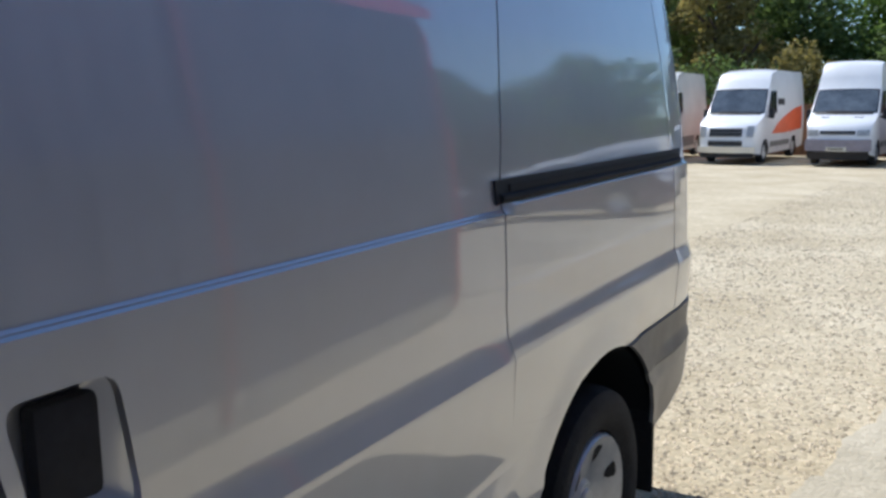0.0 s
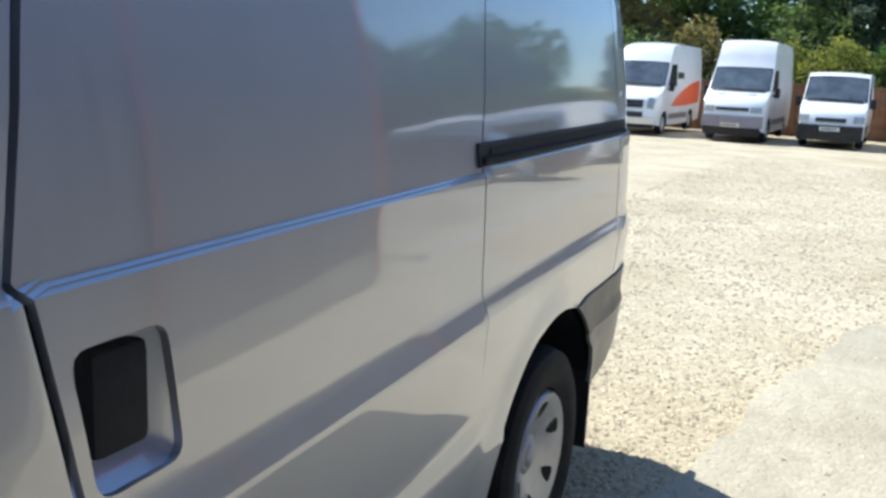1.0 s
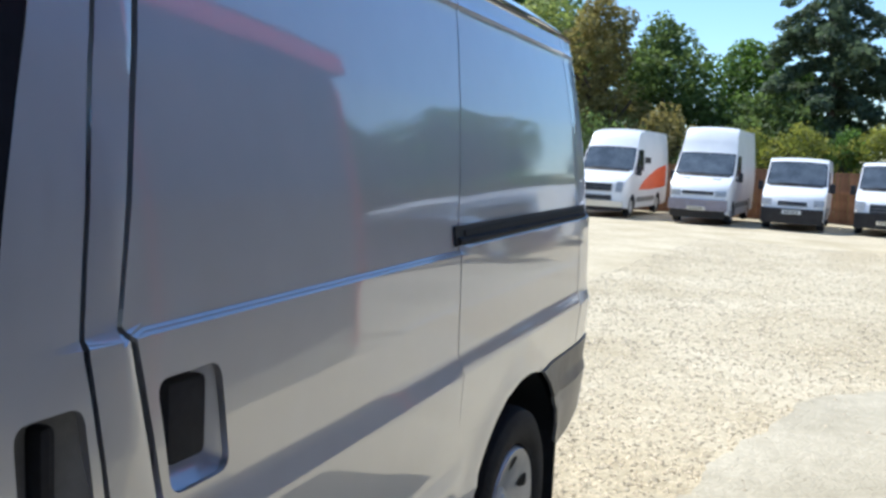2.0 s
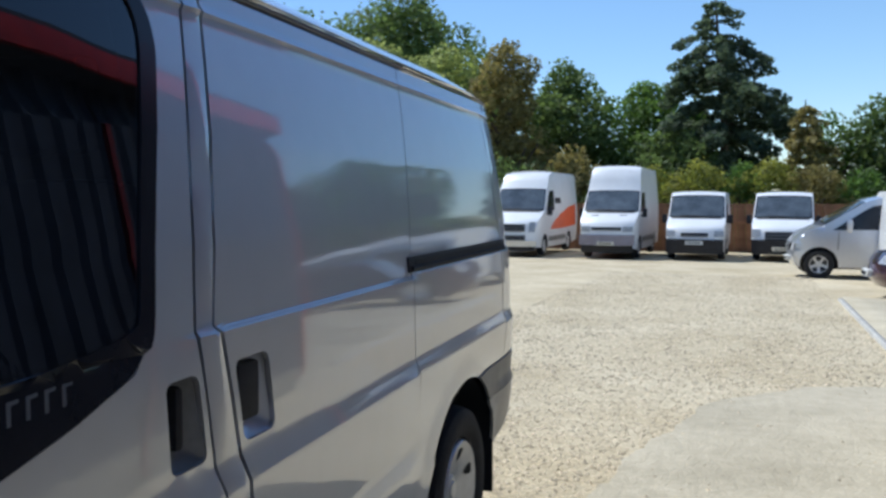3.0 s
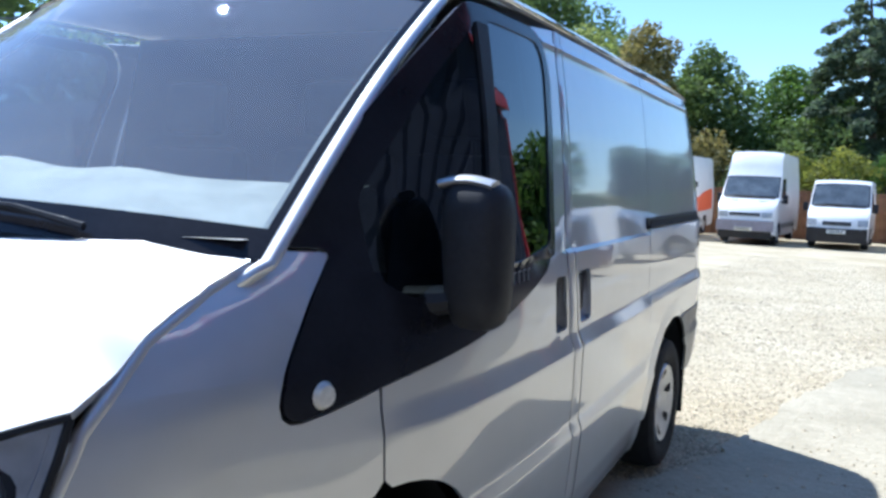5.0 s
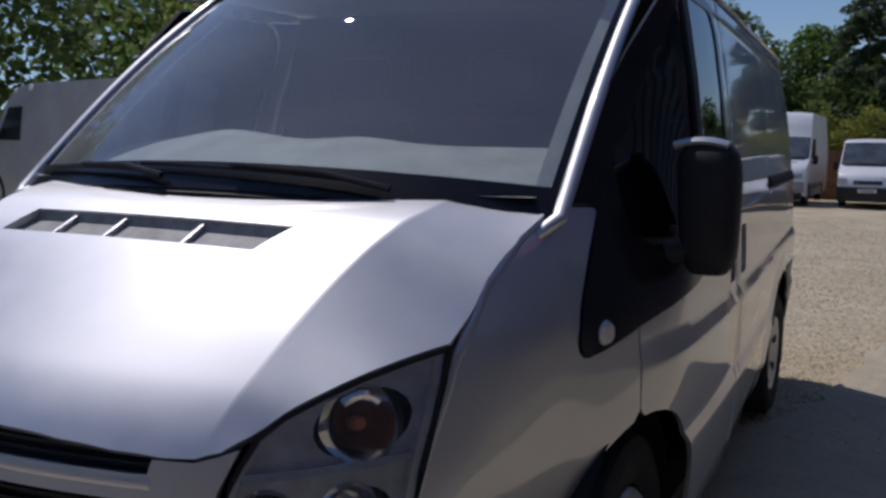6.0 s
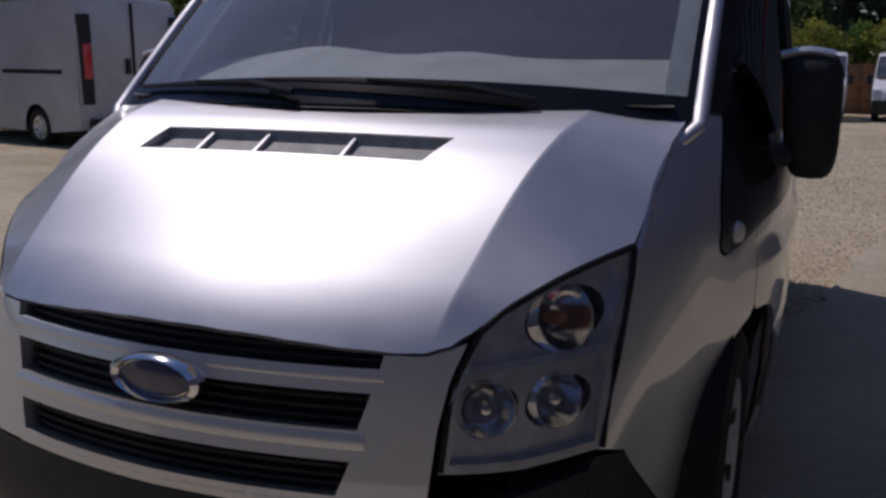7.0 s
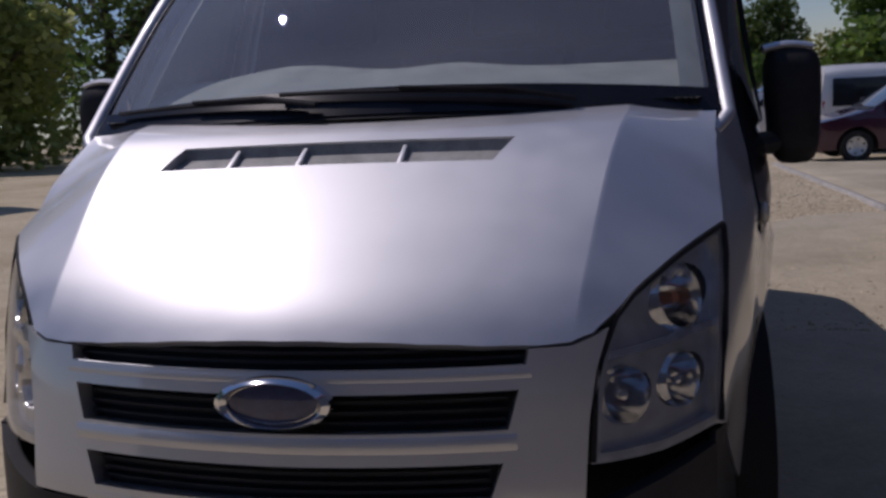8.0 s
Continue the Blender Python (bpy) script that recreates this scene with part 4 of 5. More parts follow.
CONCRETE = mat("concrete", (0.41, 0.355, 0.25), 0.9, colour2=(0.57, 0.50, 0.365), scale=0.9, detail=8.0, bump=0.7, bump_scale=16)
cells(CONCRETE, 55.0, 0.07, 0.25)
KERB = mat("kerb_concrete", (0.46, 0.44, 0.40), 0.85, var=0.15, scale=4, bump=0.3, bump_scale=60)

gx = sorted(set(np.r_[np.linspace(-14, 18, 110), np.linspace(-400, -15, 16), np.linspace(19, 400, 16)].round(3)))
gy = sorted(set(np.r_[np.linspace(-6, 34, 130), np.linspace(-400, -7, 16), np.linspace(35, 600, 22)].round(3)))


def ground_point(x, y):
    n = noise.noise(Vector((x * 0.35, y * 0.35, 0.0))) * 0.030 + noise.noise(Vector((x * 1.7, y * 1.7, 3.0))) * 0.008
    near = 1.0 if abs(x) < 40 and -20 < y < 45 else 0.0
    flat = min(1.0, max(0.0, (math.hypot(x - 1.0, (y - 2.5) * 0.6) - 1.5) / 3.0))
    return (x, y, ground_z(x, y) - 0.012 + n * near * (0.3 + 0.7 * flat))


ground = link("ground", grid_surface(ground_point, gx, gy), GRAVEL)
tagged(ground, "sun-bleached gravel yard with worn patches", "ground", kind="structure")

# loose stones over the gravel near the van
rng = random.Random(7)
verts, faces = [], []
ico = [(0, 0, 0.7), (0.9, 0, 0), (0, 1, 0), (-0.95, 0.1, 0), (0.1, -0.9, 0), (0, 0, -0.5)]
ico_f = [(0, 1, 2), (0, 2, 3), (0, 3, 4), (0, 4, 1), (5, 2, 1), (5, 3, 2), (5, 4, 3), (5, 1, 4)]
SLAB = [(1.10, 4.2), (1.17, 4.75), (1.22, 5.20), (1.26, 5.55), (1.34, 5.95), (1.40, 6.20), (1.50, 6.60), (1.56, 6.85), (1.55, 7.10), (1.76, 7.42), (2.02, 7.75), (2.32, 8.10), (2.70, 8.25), (3.15, 8.30)]
slab_poly = np.array(SLAB + [(3.6, 8.32), (3.6, -8.0), (-1.6, -8.0), (-1.2, -3.0), (0.1, -0.2), (0.3, 2.9), (0.9, 3.6)])
n_made = 0
while n_made < 46000:
    r = rng.random()
    x, y = rng.uniform(-1.2, 4.6), 3.4 + 19.0 * r ** 3.4
    if x > 3.2 and y > 8.4:
        continue
    if inside(np.array([x]), np.array([y]), slab_poly)[0] and rng.random() > 0.03:
        continue
    s = rng.uniform(0.007, 0.020) * (1.0 if y < 8 else 1.2)
    a = rng.uniform(0, 6.28)
    k = len(verts)
    z = ground_point(x, y)[2] + s * 0.05
    if inside(np.array([x]), np.array([y]), slab_poly)[0]:
        z = ground_z(x, y) + 0.016
    sq = rng.uniform(0.5, 1.0)
    for vx, vy, vz in ico:
        vx, vy = vx * math.cos(a) - vy * sq * math.sin(a), vx * math.sin(a) + vy * sq * math.cos(a)
        verts.append((x + vx * s * rng.uniform(0.8, 1.2), y + vy * s * rng.uniform(0.8, 1.2), z + vz * s * 0.7))
    faces += [tuple(k + i for i in f) for f in ico_f]
    n_made += 1
me = bpy.data.meshes.new("gravel_stones")
me.from_pydata(verts, [], faces)
me.materials.append(STONE)
tagged(new("gravel_stones", me), "loose pale stones on the gravel", "gravel", kind="stuff")

# worn concrete apron along the building
def slab_skin(x, y):
    e = noise.noise(Vector((x * 0.8, y * 0.8, 9.0))) * 0.006
    return (x, y, ground_z(x, y) + 0.016 + e)


apron_edge = []
full = SLAB + [(3.6, 8.32), (3.6, -8.0), (-1.6, -8.0), (-1.2, -3.0), (0.1, -0.2), (0.3, 2.9), (0.9, 3.6)]
for (x0, y0), (x1, y1) in zip(full, full[1:] + full[:1]):
    n = max(1, int(math.hypot(x1 - x0, y1 - y0) / 0.045))
    for i in range(n):
        t = i / n
        w = 1.0 if y0 > 4 and x0 < 3.2 else 0.0
        px, py = x0 + (x1 - x0) * t, y0 + (y1 - y0) * t
        dx = 0.055 * noise.noise(Vector((px * 3, py * 3, 1))) + 0.030 * noise.noise(Vector((px * 11, py * 11, 2)))
        dy = 0.055 * noise.noise(Vector((px * 3, py * 3, 5))) + 0.030 * noise.noise(Vector((px * 11, py * 11, 6)))
        apron_edge.append((px + w * dx, py + w * dy))
apron = link("concrete_apron", patch(apron_edge, slab_skin, da=0.25, db=0.25, out=Vector((0, 0, 1)), rim=0.05), CONCRETE, flat_angle=40)
tagged(apron, "worn pale concrete apron with a ragged edge", "pavement", kind="structure")

# far concrete strip with a kerb, beside the parked silver people carrier
far_slab = [(3.36, 16.9), (3.32, 16.2), (3.28, 12.5), (3.24, 9.2), (3.2, 8.36), (9.5, 8.36), (9.5, 16.9)]
strip = link("concrete_strip", patch(far_slab, lambda x, y: (x, y, ground_z(x, y) + 0.02), da=0.5, db=0.5, out=Vector((0, 0, 1)), rim=0.06), CONCRETE)
tagged(strip, "pale concrete hardstanding beyond the building", "pavement", kind="structure")
kerb = link("kerb", patch([(3.26, 16.4), (3.22, 12.5), (3.17, 8.4), (3.23, 8.4), (3.28, 12.5), (3.33, 16.4)], lambda x, y: (x, y, ground_z(x, y) + 0.035), da=0.5, db=0.5, out=Vector((0, 0, 1)), rim=0.08), KERB)
tagged(kerb, "grey concrete edging strip", "kerb", kind="structure")

# ---------------------------------------------------------------- dark corrugated building
CLADDING = mat("dark_cladding", (0.062, 0.073, 0.108), 0.45, 0.1, var=0.25, scale=3, rough_var=0.1)
RED_TRIM = mat("red_trim", (0.42, 0.035, 0.045), 0.4, var=0.18, scale=6)
POST_RED = mat("post_red", (0.16, 0.02, 0.025), 0.5, var=0.2, scale=6)
PLINTH = mat("plinth", (0.22, 0.21, 0.175), 0.9, var=0.25, scale=5, bump=0.3, bump_scale=40)
SIGN_WHITE = mat("sign_white", (0.75, 0.74, 0.72), 0.5, var=0.06, scale=20)
# local frame: y along the wall towards the far corner, x out of the wall to the van, z up
TURN = -4.0
base = Matrix.Translation((3.10, 7.25, ground_z(3.10, 7.25) + 0.115)) @ Matrix.Rotation(radians(TURN), 4, "Z")
building = thing("workshop_building", "dark corrugated steel workshop with red trim", "building", kind="structure", m=base)
L, H = 14.0, 2.78


def corrugated(lo, hi):
    """One sheet with trapezoid ribs 0.2 m apart, between y lo and hi."""
    bm = bmesh.new()
    ys, xs = [], []
    y = lo
    while y < hi - 1e-6:
        for dy, dx in ((0.0, 0.0), (0.11, 0.0), (0.135, 0.035), (0.175, 0.035)):
            if y + dy <= hi:
                ys.append(y + dy)
                xs.append(-dx)
        y += 0.20
    ys.append(hi)
    xs.append(0.0)
    a = [bm.verts.new((x, y, 0.18)) for x, y in zip(xs, ys)]
    b = [bm.verts.new((x, y, H)) for x, y in zip(xs, ys)]
    for i in range(len(ys) - 1):
        bm.faces.new((a[i], b[i], b[i + 1], a[i + 1]))
    return bm


for lo, hi in ((-L, -9.1), (-9.1, -5.9), (-5.9, -2.74), (-2.66, -0.06)):
    part("wall_sheet", corrugated(lo, hi), CLADDING, building, smooth=False)
part("wall_core", boxed(0.04, 6.0, -L, -0.04, 0.0, H, bevel=0.0), CLADDING, building, smooth=False)
part("plinth", boxed(-0.03, 0.05, -L, 0.0, -0.3, 0.19, bevel=0.01), PLINTH, building)
part("corner_trim", boxed(-0.045, 0.10, -0.045, 0.012, 0.0, H, bevel=0.004), RED_TRIM, building, "red steel corner trim")
part("door_post", boxed(-0.05, 0.06, -2.73, -2.67, 0.0, H - 0.35, bevel=0.006), POST_RED, building, "dark red steel post")
part("eave_soffit", boxed(-0.17, 0.05, -L - 0.1, 0.10, H, H + 0.02), CLADDING, building)
part("fascia", boxed(-0.19, -0.165, -L - 0.1, 0.10, H - 0.01, H + 0.13, bevel=0.004), RED_TRIM, building, "red painted fascia")
sign = part("sign_board", boxed(-0.205, -0.192, -8.0, -5.2, H + 0.0, H + 0.14, bevel=0.002), RED_TRIM, building)
for k in range(11):
    part("sign_bar", boxed(-0.212, -0.206, -7.7 + k * 0.2, -7.58 + k * 0.2, H + 0.03, H + 0.11), SIGN_WHITE, sign, smooth=False)
part("roof", boxed(-0.17, 6.0, -L - 0.1, 0.10, H + 0.13, H + 0.17), CLADDING, building, smooth=False)

# unseen dark wall added behind the camera, to darken what the van's nose mirrors
south = link("unseen_wall", boxed(-7.5, 2.6, -6.9, -6.5, -0.4, 4.4, bevel=0.01), CLADDING, smooth=False)
tagged(south, "unseen dark wall added behind the camera", "wall", kind="structure")

# ---------------------------------------------------------------- parked vehicles
WHITE_PAINT = mat("white_paint", (0.86, 0.86, 0.86), 0.35, coat=0.6, var=0.05, scale=1.5)
# white darkened to put the far van's shaded side into its paint
SHADED_WHITE = mat("shaded_white_paint", (0.50, 0.49, 0.51), 0.5, coat=0.2, var=0.12, scale=1.3)
OFF_WHITE = mat("cream_white_paint", (0.74, 0.72, 0.66), 0.4, coat=0.5, var=0.07, scale=1.2)
CAR_SILVER = mat("car_silver_paint", (0.62, 0.63, 0.66), 0.3, 0.6, coat=0.9, var=0.05, scale=2)
DARK_RED = mat("dark_red_paint", (0.055, 0.009, 0.026), 0.25, 0.3, coat=1.0, var=0.15, scale=2)
BLUE_PAINT = mat("pale_blue_paint", (0.16, 0.28, 0.48), 0.3, 0.4, coat=0.9, var=0.08, scale=2)
ORANGE = mat("orange_vinyl", (0.72, 0.13, 0.05), 0.45, var=0.1, scale=4)
TINT = mat("tinted_glass", (0.11, 0.125, 0.135), 0.08, coat=1.0, var=0.35, scale=2.2, spec=0.9)
SIDE_TINT = mat("side_glass", (0.022, 0.026, 0.034), 0.12, spec=0.35, var=0.3, scale=3)
LAMP_CLEAR = mat("headlamp_glass", (0.42, 0.42, 0.42), 0.28, 0.3, var=0.45, scale=24)
LAMP_RED = mat("tail_lamp", (0.55, 0.02, 0.03), 0.15, coat=0.7, var=0.15, scale=30)
PLATE = mat("plate_pale", (0.72, 0.72, 0.68), 0.5, var=0.06, scale=30)
DARK_GRILLE = mat("dark_grille", (0.02, 0.02, 0.022), 0.5, var=0.3, scale=20)


def vehicle(name, label, prof, width, glass, paint, axles, wheel_r=0.33, side_glass=(), lower=None, group="parked vehicles", tumble=0.12, bow=0.16,
            lamps=((0.62, 0.80, 0.70),), grille=None, plate=0.45, bumper=None, mirrors=True, stripe=None, category="van", rail=None, tail=None, vents=None, under_shade=None, mirror_paint=None, cover=True, m=None):
    """A parked vehicle, nose at y = 0 towards -y. prof: its outline from the front sill up, over and back down to the rear sill, as (y, z);
    glass: the stretch of the outline, by index, that is windscreen."""
    v = thing(name, label, category, group)
    hw = width / 2
    top = max(z for _, z in prof)
    mid = top * 0.48

    def half(y, z):
        w = hw - tumble * max(0.0, (z - mid) / (top - mid)) ** 1.3 - 0.03 * max(0.0, (mid - z) / mid) ** 2
        return w - 0.11 * max(0.0, 1 - y / 0.45) ** 2

    def skin(y, z):
        return (half(y, z), y, z)

    loop = list(prof)
    arches = []
    for ax in axles[::-1]:
        arches += ellipse_arc(ax, wheel_r * 0.98, wheel_r * 1.22, wheel_r * 1.22, -8, 188, 17)
    outline = loop + [p for p in arches]
    body_bm = bmesh.new()
    for mir in (False, True):
        join(body_bm, patch(outline, skin, da=0.22, db=0.16, out=Vector((1, 0, 0)), mirror=mir, rim=0))

    def across(u, i):
        i0 = min(int(i), len(prof) - 2)
        t = i - i0
        y = prof[i0][0] * (1 - t) + prof[i0 + 1][0] * t
        z = prof[i0][1] * (1 - t) + prof[i0 + 1][1] * t
        e = 1 - abs(u) ** 2.6
        front = max(0.0, 1 - y / (prof[-1][0] * 0.42))
        crown = 0.045 * min(1.0, max(0.0, (z - mid) / (top - mid)))
        return (half(y, z) * u, y - bow * e * front + 0.05 * e * (y > prof[-1][0] * 0.9), z + crown * e)

    us_ = (-1, -0.97, -0.9, -0.75, -0.5, -0.25, 0, 0.25, 0.5, 0.75, 0.9, 0.97, 1)
    join(body_bm, grid_surface(across, us_, [i * 0.5 for i in range(2 * len(prof) - 1)], flip=False))
    bmesh.ops.remove_doubles(body_bm, verts=body_bm.verts, dist=0.004)
    bmesh.ops.recalc_face_normals(body_bm, faces=body_bm.faces)
    body = part("body", body_bm, paint, v, flat_angle=42)

    def front_patch(nm, u0, u1, i0, i1, d, material, parent, lab=""):
        def lifted(u, i):
            p = Vector(across(u, i))
            n = (Vector(across(u, i + 0.02)) - Vector(across(u, i - 0.02))).cross(Vector((1, 0, 0)))
            n.normalize()
            if n.y > 0.3 or n.z < -0.6:
                n = -n
            return p + n * d
        bm = grid_surface(lifted, np.linspace(u0, u1, 10), np.linspace(i0, i1, 6))
        bmesh.ops.recalc_face_normals(bm, faces=bm.faces)
        rim = bmesh.ops.extrude_face_region(bm, geom=bm.faces[:])
        bmesh.ops.translate(bm, vec=(0, d * 1.6, -d * 0.4), verts=[g for g in rim["geom"] if isinstance(g, bmesh.types.BMVert)])
        bmesh.ops.recalc_face_normals(bm, faces=bm.faces)
        return part(nm, bm, material, parent, lab)

    front_patch("windscreen", -0.93, 0.93, glass[0] + 0.08, glass[1] - 0.08, 0.012, TINT, v, "dark windscreen")
    front_patch("wiper_tray", -0.86, 0.86, glass[0] - 0.10, glass[0] + 0.06, 0.008, DARK_GRILLE, v)
    front_patch("wiper", -0.55, 0.10, glass[0] + 0.06, glass[0] + 0.10, 0.022, BLACK_PLASTIC, v)
    front_patch("screen_seal", -0.965, 0.965, glass[0] + 0.03, glass[1] - 0.03, 0.006, BLACK_GLOSS, v)
    if vents:
        for s in (-1, 1):
            lo, hi = sorted((s * vents[0], s * vents[1]))
            front_patch("bonnet_vent", lo, hi, glass[0] - 0.42, glass[0] - 0.34, 0.006, DARK_GRILLE, v)
    for poly in side_glass:
        for mir in (False, True):
            part("side_window", patch(poly, skin, da=0.12, db=0.12, out=Vector((1, 0, 0)), mirror=mir, off=0.024, rim=0.024), SIDE_TINT, v)
    if lower:
        for mir in (False, True):
            part("side_moulding", patch(lower, skin, da=0.4, db=0.1, out=Vector((1, 0, 0)), mirror=mir, off=0.015, rim=0.015), GREY_PLASTIC, v)
    if stripe:
        for mir in (False, True):
            part("side_stripe", patch(stripe, skin, da=0.3, db=0.15, out=Vector((1, 0, 0)), mirror=mir, off=0.006, rim=0.003), ORANGE, v, "orange side stripe")
    for cut in (rail or ()):
        for mir in (False, True):
            part("door_seam", patch(cut, skin, da=0.3, db=0.2, out=Vector((1, 0, 0)), mirror=mir, off=0.003, rim=0.004), DARK_GAP, v)

    def face_box(nm, x0, x1, z0, z1, material, parent, d=0.03, lab="", bev=0.012):
        zc = (z0 + z1) / 2
        i = next((k for k in range(len(prof) - 1) if prof[k][1] <= zc <= prof[k + 1][1]), 0)
        t = (zc - prof[i][1]) / max(1e-6, prof[i + 1][1] - prof[i][1])
        xs = np.linspace(x0, x1, 5)
        bm = bmesh.new()
        a, b, c, e = [], [], [], []
        for x in xs:
            for lst, z in ((a, z0), (b, z1)):
                ii = i + (z - prof[i][1]) / max(1e-6, prof[i + 1][1] - prof[i][1])
                ii = min(max(ii, 0), len(prof) - 1.001)
                p = across(x / half(0.1, zc), ii)
                lst.append(bm.verts.new((x, p[1] - d, z)))
                (c if lst is a else e).append(bm.verts.new((x, p[1] + 0.02, z)))
        for k in range(4):
            bm.faces.new((a[k], a[k + 1], b[k + 1], b[k]))
            bm.faces.new((b[k], b[k + 1], e[k + 1], e[k]))
            bm.faces.new((a[k + 1], a[k], c[k], c[k + 1]))
        bm.faces.new((a[0], b[0], e[0], c[0]))
        bm.faces.new((a[4], c[4], e[4], b[4]))
        bmesh.ops.recalc_face_normals(bm, faces=bm.faces)
        return part(nm, bm, material, parent, lab)

    for lx, lz0, lz1, lw in [(l[0], l[1], l[2], l[3] if len(l) > 3 else 0.26) for l in lamps]:
        for s in (-1, 1):
            lo, hi = sorted((s * (lx - lw / 2), s * (lx + lw / 2)))
            face_box("headlight", lo, hi, lz0, lz1, LAMP_CLEAR, v, 0.024)
    if bumper:
        face_box("front_bumper", -hw * 0.96, hw * 0.96, bumper[0], bumper[1], bumper[2], v, 0.075)
    # black strip drawn in place of the shadow under the bumper
    if under_shade:
        face_box("under_shade", -hw * 0.90, hw * 0.90, under_shade[0], under_shade[1], BLACK_PLASTIC, v, 0.03)
    if grille:
        for gz0, gz1, gw in grille:
            g = face_box("grille", -gw, gw, gz0, gz1, DARK_GRILLE, v, 0.03)
            for zz in np.linspace(gz0 + 0.03, gz1 - 0.03, max(1, int((gz1 - gz0) / 0.07))):
                face_box("grille_bar", -gw, gw, zz - 0.01, zz + 0.01, GREY_PLASTIC, g, 0.038)
    if plate:
        pl = face_box("number_plate", -0.26, 0.26, plate - 0.055, plate + 0.055, PLATE, v, 0.085, "pale number plate")
        for k in range(6):
            face_box("plate_bar", -0.20 + k * 0.068, -0.16 + k * 0.068, plate - 0.03, plate + 0.03, DARK_GRILLE, pl, 0.089)
    if tail:
        for s in (-1, 1):
            lo, hi = sorted((s * (hw - 0.28), s * (hw - 0.06)))
            part("tail_lamp", boxed(lo, hi, prof[-1][0] - 0.02, prof[-1][0] + 0.06, tail[0], tail[1], bevel=0.02), LAMP_RED, v, "red tail lamp")
    if mirrors:
        my, mz = mirrors if isinstance(mirrors, tuple) else (0.95, 1.25)
        for s in (-1, 1):
            lo, hi = sorted((s * (half(my, mz) + 0.05), s * (half(my, mz) + 0.20)))
            sh = part("mirror_shell", boxed(lo, hi, my - 0.05, my + 0.06, mz - 0.12, mz + 0.16, bevel=0.03), mirror_paint or BLACK_PLASTIC, v)
            part("mirror_arm", tube([(s * (half(my, mz) - 0.02), my + 0.02, mz - 0.06), (s * (half(my, mz) + 0.08), my, mz - 0.05)], 0.03, 6), BLACK_PLASTIC, sh)
    part("underbody", boxed(-hw * 0.78, hw * 0.78, 0.35, prof[-1][0] - 0.2, 0.22, wheel_r * 2.0), DARK_GAP, v, smooth=False)
    for ax in axles:
        for s in (-1, 1):
            wheel(s * (hw - 0.13), ax, wheel_r, s, v, cover, tyre=wheel_r)
    if m is not None:
        v.matrix_basis = m
    return v


def stand(x, y, turn, dz=0.0):
    return Matrix.Translation((x, y, ground_z(x, y) + dz)) @ YARD @ Matrix.Rotation(radians(turn), 4, "Z")


LOW_VAN = [(0.06, 0.30), (0.0, 0.45), (0.02, 0.62), (0.10, 0.92), (0.20, 1.02), (0.78, 1.24), (1.42, 1.86), (1.70, 1.97), (3.2, 1.99), (4.70, 1.96), (4.84, 1.80), (4.86, 0.5), (4.80, 0.32)]
HIGH_VAN = [(0.06, 0.32), (0.0, 0.50), (0.02, 0.72), (0.10, 1.04), (0.26, 1.20), (0.95, 1.46), (1.52, 2.22), (1.90, 2.68), (2.6, 2.80), (5.80, 2.80), (5.90, 2.62), (5.94, 0.5), (5.90, 0.34)]
MID_VAN = [(0.06, 0.30), (0.0, 0.45), (0.02, 0.65), (0.10, 0.98), (0.26, 1.10), (0.95, 1.32), (1.52, 2.05), (1.90, 2.36), (2.6, 2.42), (5.80, 2.42), (5.90, 2.30), (5.94, 0.5), (5.90, 0.34)]
TALL_VAN = [(0.08, 0.34), (0.0, 0.52), (0.02, 0.74), (0.08, 1.02), (0.22, 1.20), (0.72, 1.46), (1.30, 2.16), (1.62, 2.78), (1.85, 2.93), (5.30, 2.91), (5.42, 2.72), (5.45, 0.5), (5.40, 0.34)]
MPV = [(0.08, 0.26), (0.0, 0.42), (0.02, 0.66), (0.06, 0.84), (0.20, 1.0), (0.62, 1.19), (1.48, 1.72), (2.0, 1.86), (4.4, 1.86), (4.68, 1.72), (4.75, 0.6), (4.70, 0.30)]
HATCH = [(0.10, 0.22), (0.0, 0.38), (0.04, 0.58), (0.16, 0.76), (1.05, 0.96), (1.75, 1.40), (2.3, 1.47), (3.3, 1.42), (3.85, 1.10), (4.02, 0.98), (4.08, 0.5), (4.02, 0.26)]
cab_glass_low = [[(1.10, 1.24), (1.55, 1.72), (2.0, 1.74), (1.95, 1.22), (1.45, 1.14)]]
cab_glass_high = [[(1.25, 1.48), (1.70, 2.14), (2.25, 2.16), (2.22, 1.48)]]

ROW_VAN = [(0.06, 0.32), (0.0, 0.48), (0.02, 0.66), (0.10, 0.95), (0.20, 1.06), (0.82, 1.29), (1.38, 2.00), (1.54, 2.09), (3.2, 2.11), (4.70, 2.08), (4.84, 1.90), (4.86, 0.5), (4.80, 0.32)]
# black bumper drawn lower than it is, to darken the shadow below too
low_args = dict(width=1.97, glass=(5, 6), paint=WHITE_PAINT, axles=(0.95, 3.85), side_glass=cab_glass_low, lamps=((0.72, 0.74, 0.92, 0.28),), grille=[(0.74, 0.86, 0.40)],
                plate=0.56, bumper=(0.22, 0.66, BLACK_PLASTIC), lower=[(1.4, 0.5), (1.4, 0.62), (3.35, 0.62), (3.35, 0.5)], rail=[[(2.10, 0.4), (2.10, 1.85), (2.12, 1.85), (2.12, 0.4)]])
vehicle("low_roof_van", "white low-roof panel van with black bumper", ROW_VAN, m=stand(0.30, 29.3, -1), **{**low_args, "width": 1.78, "tumble": 0.07})
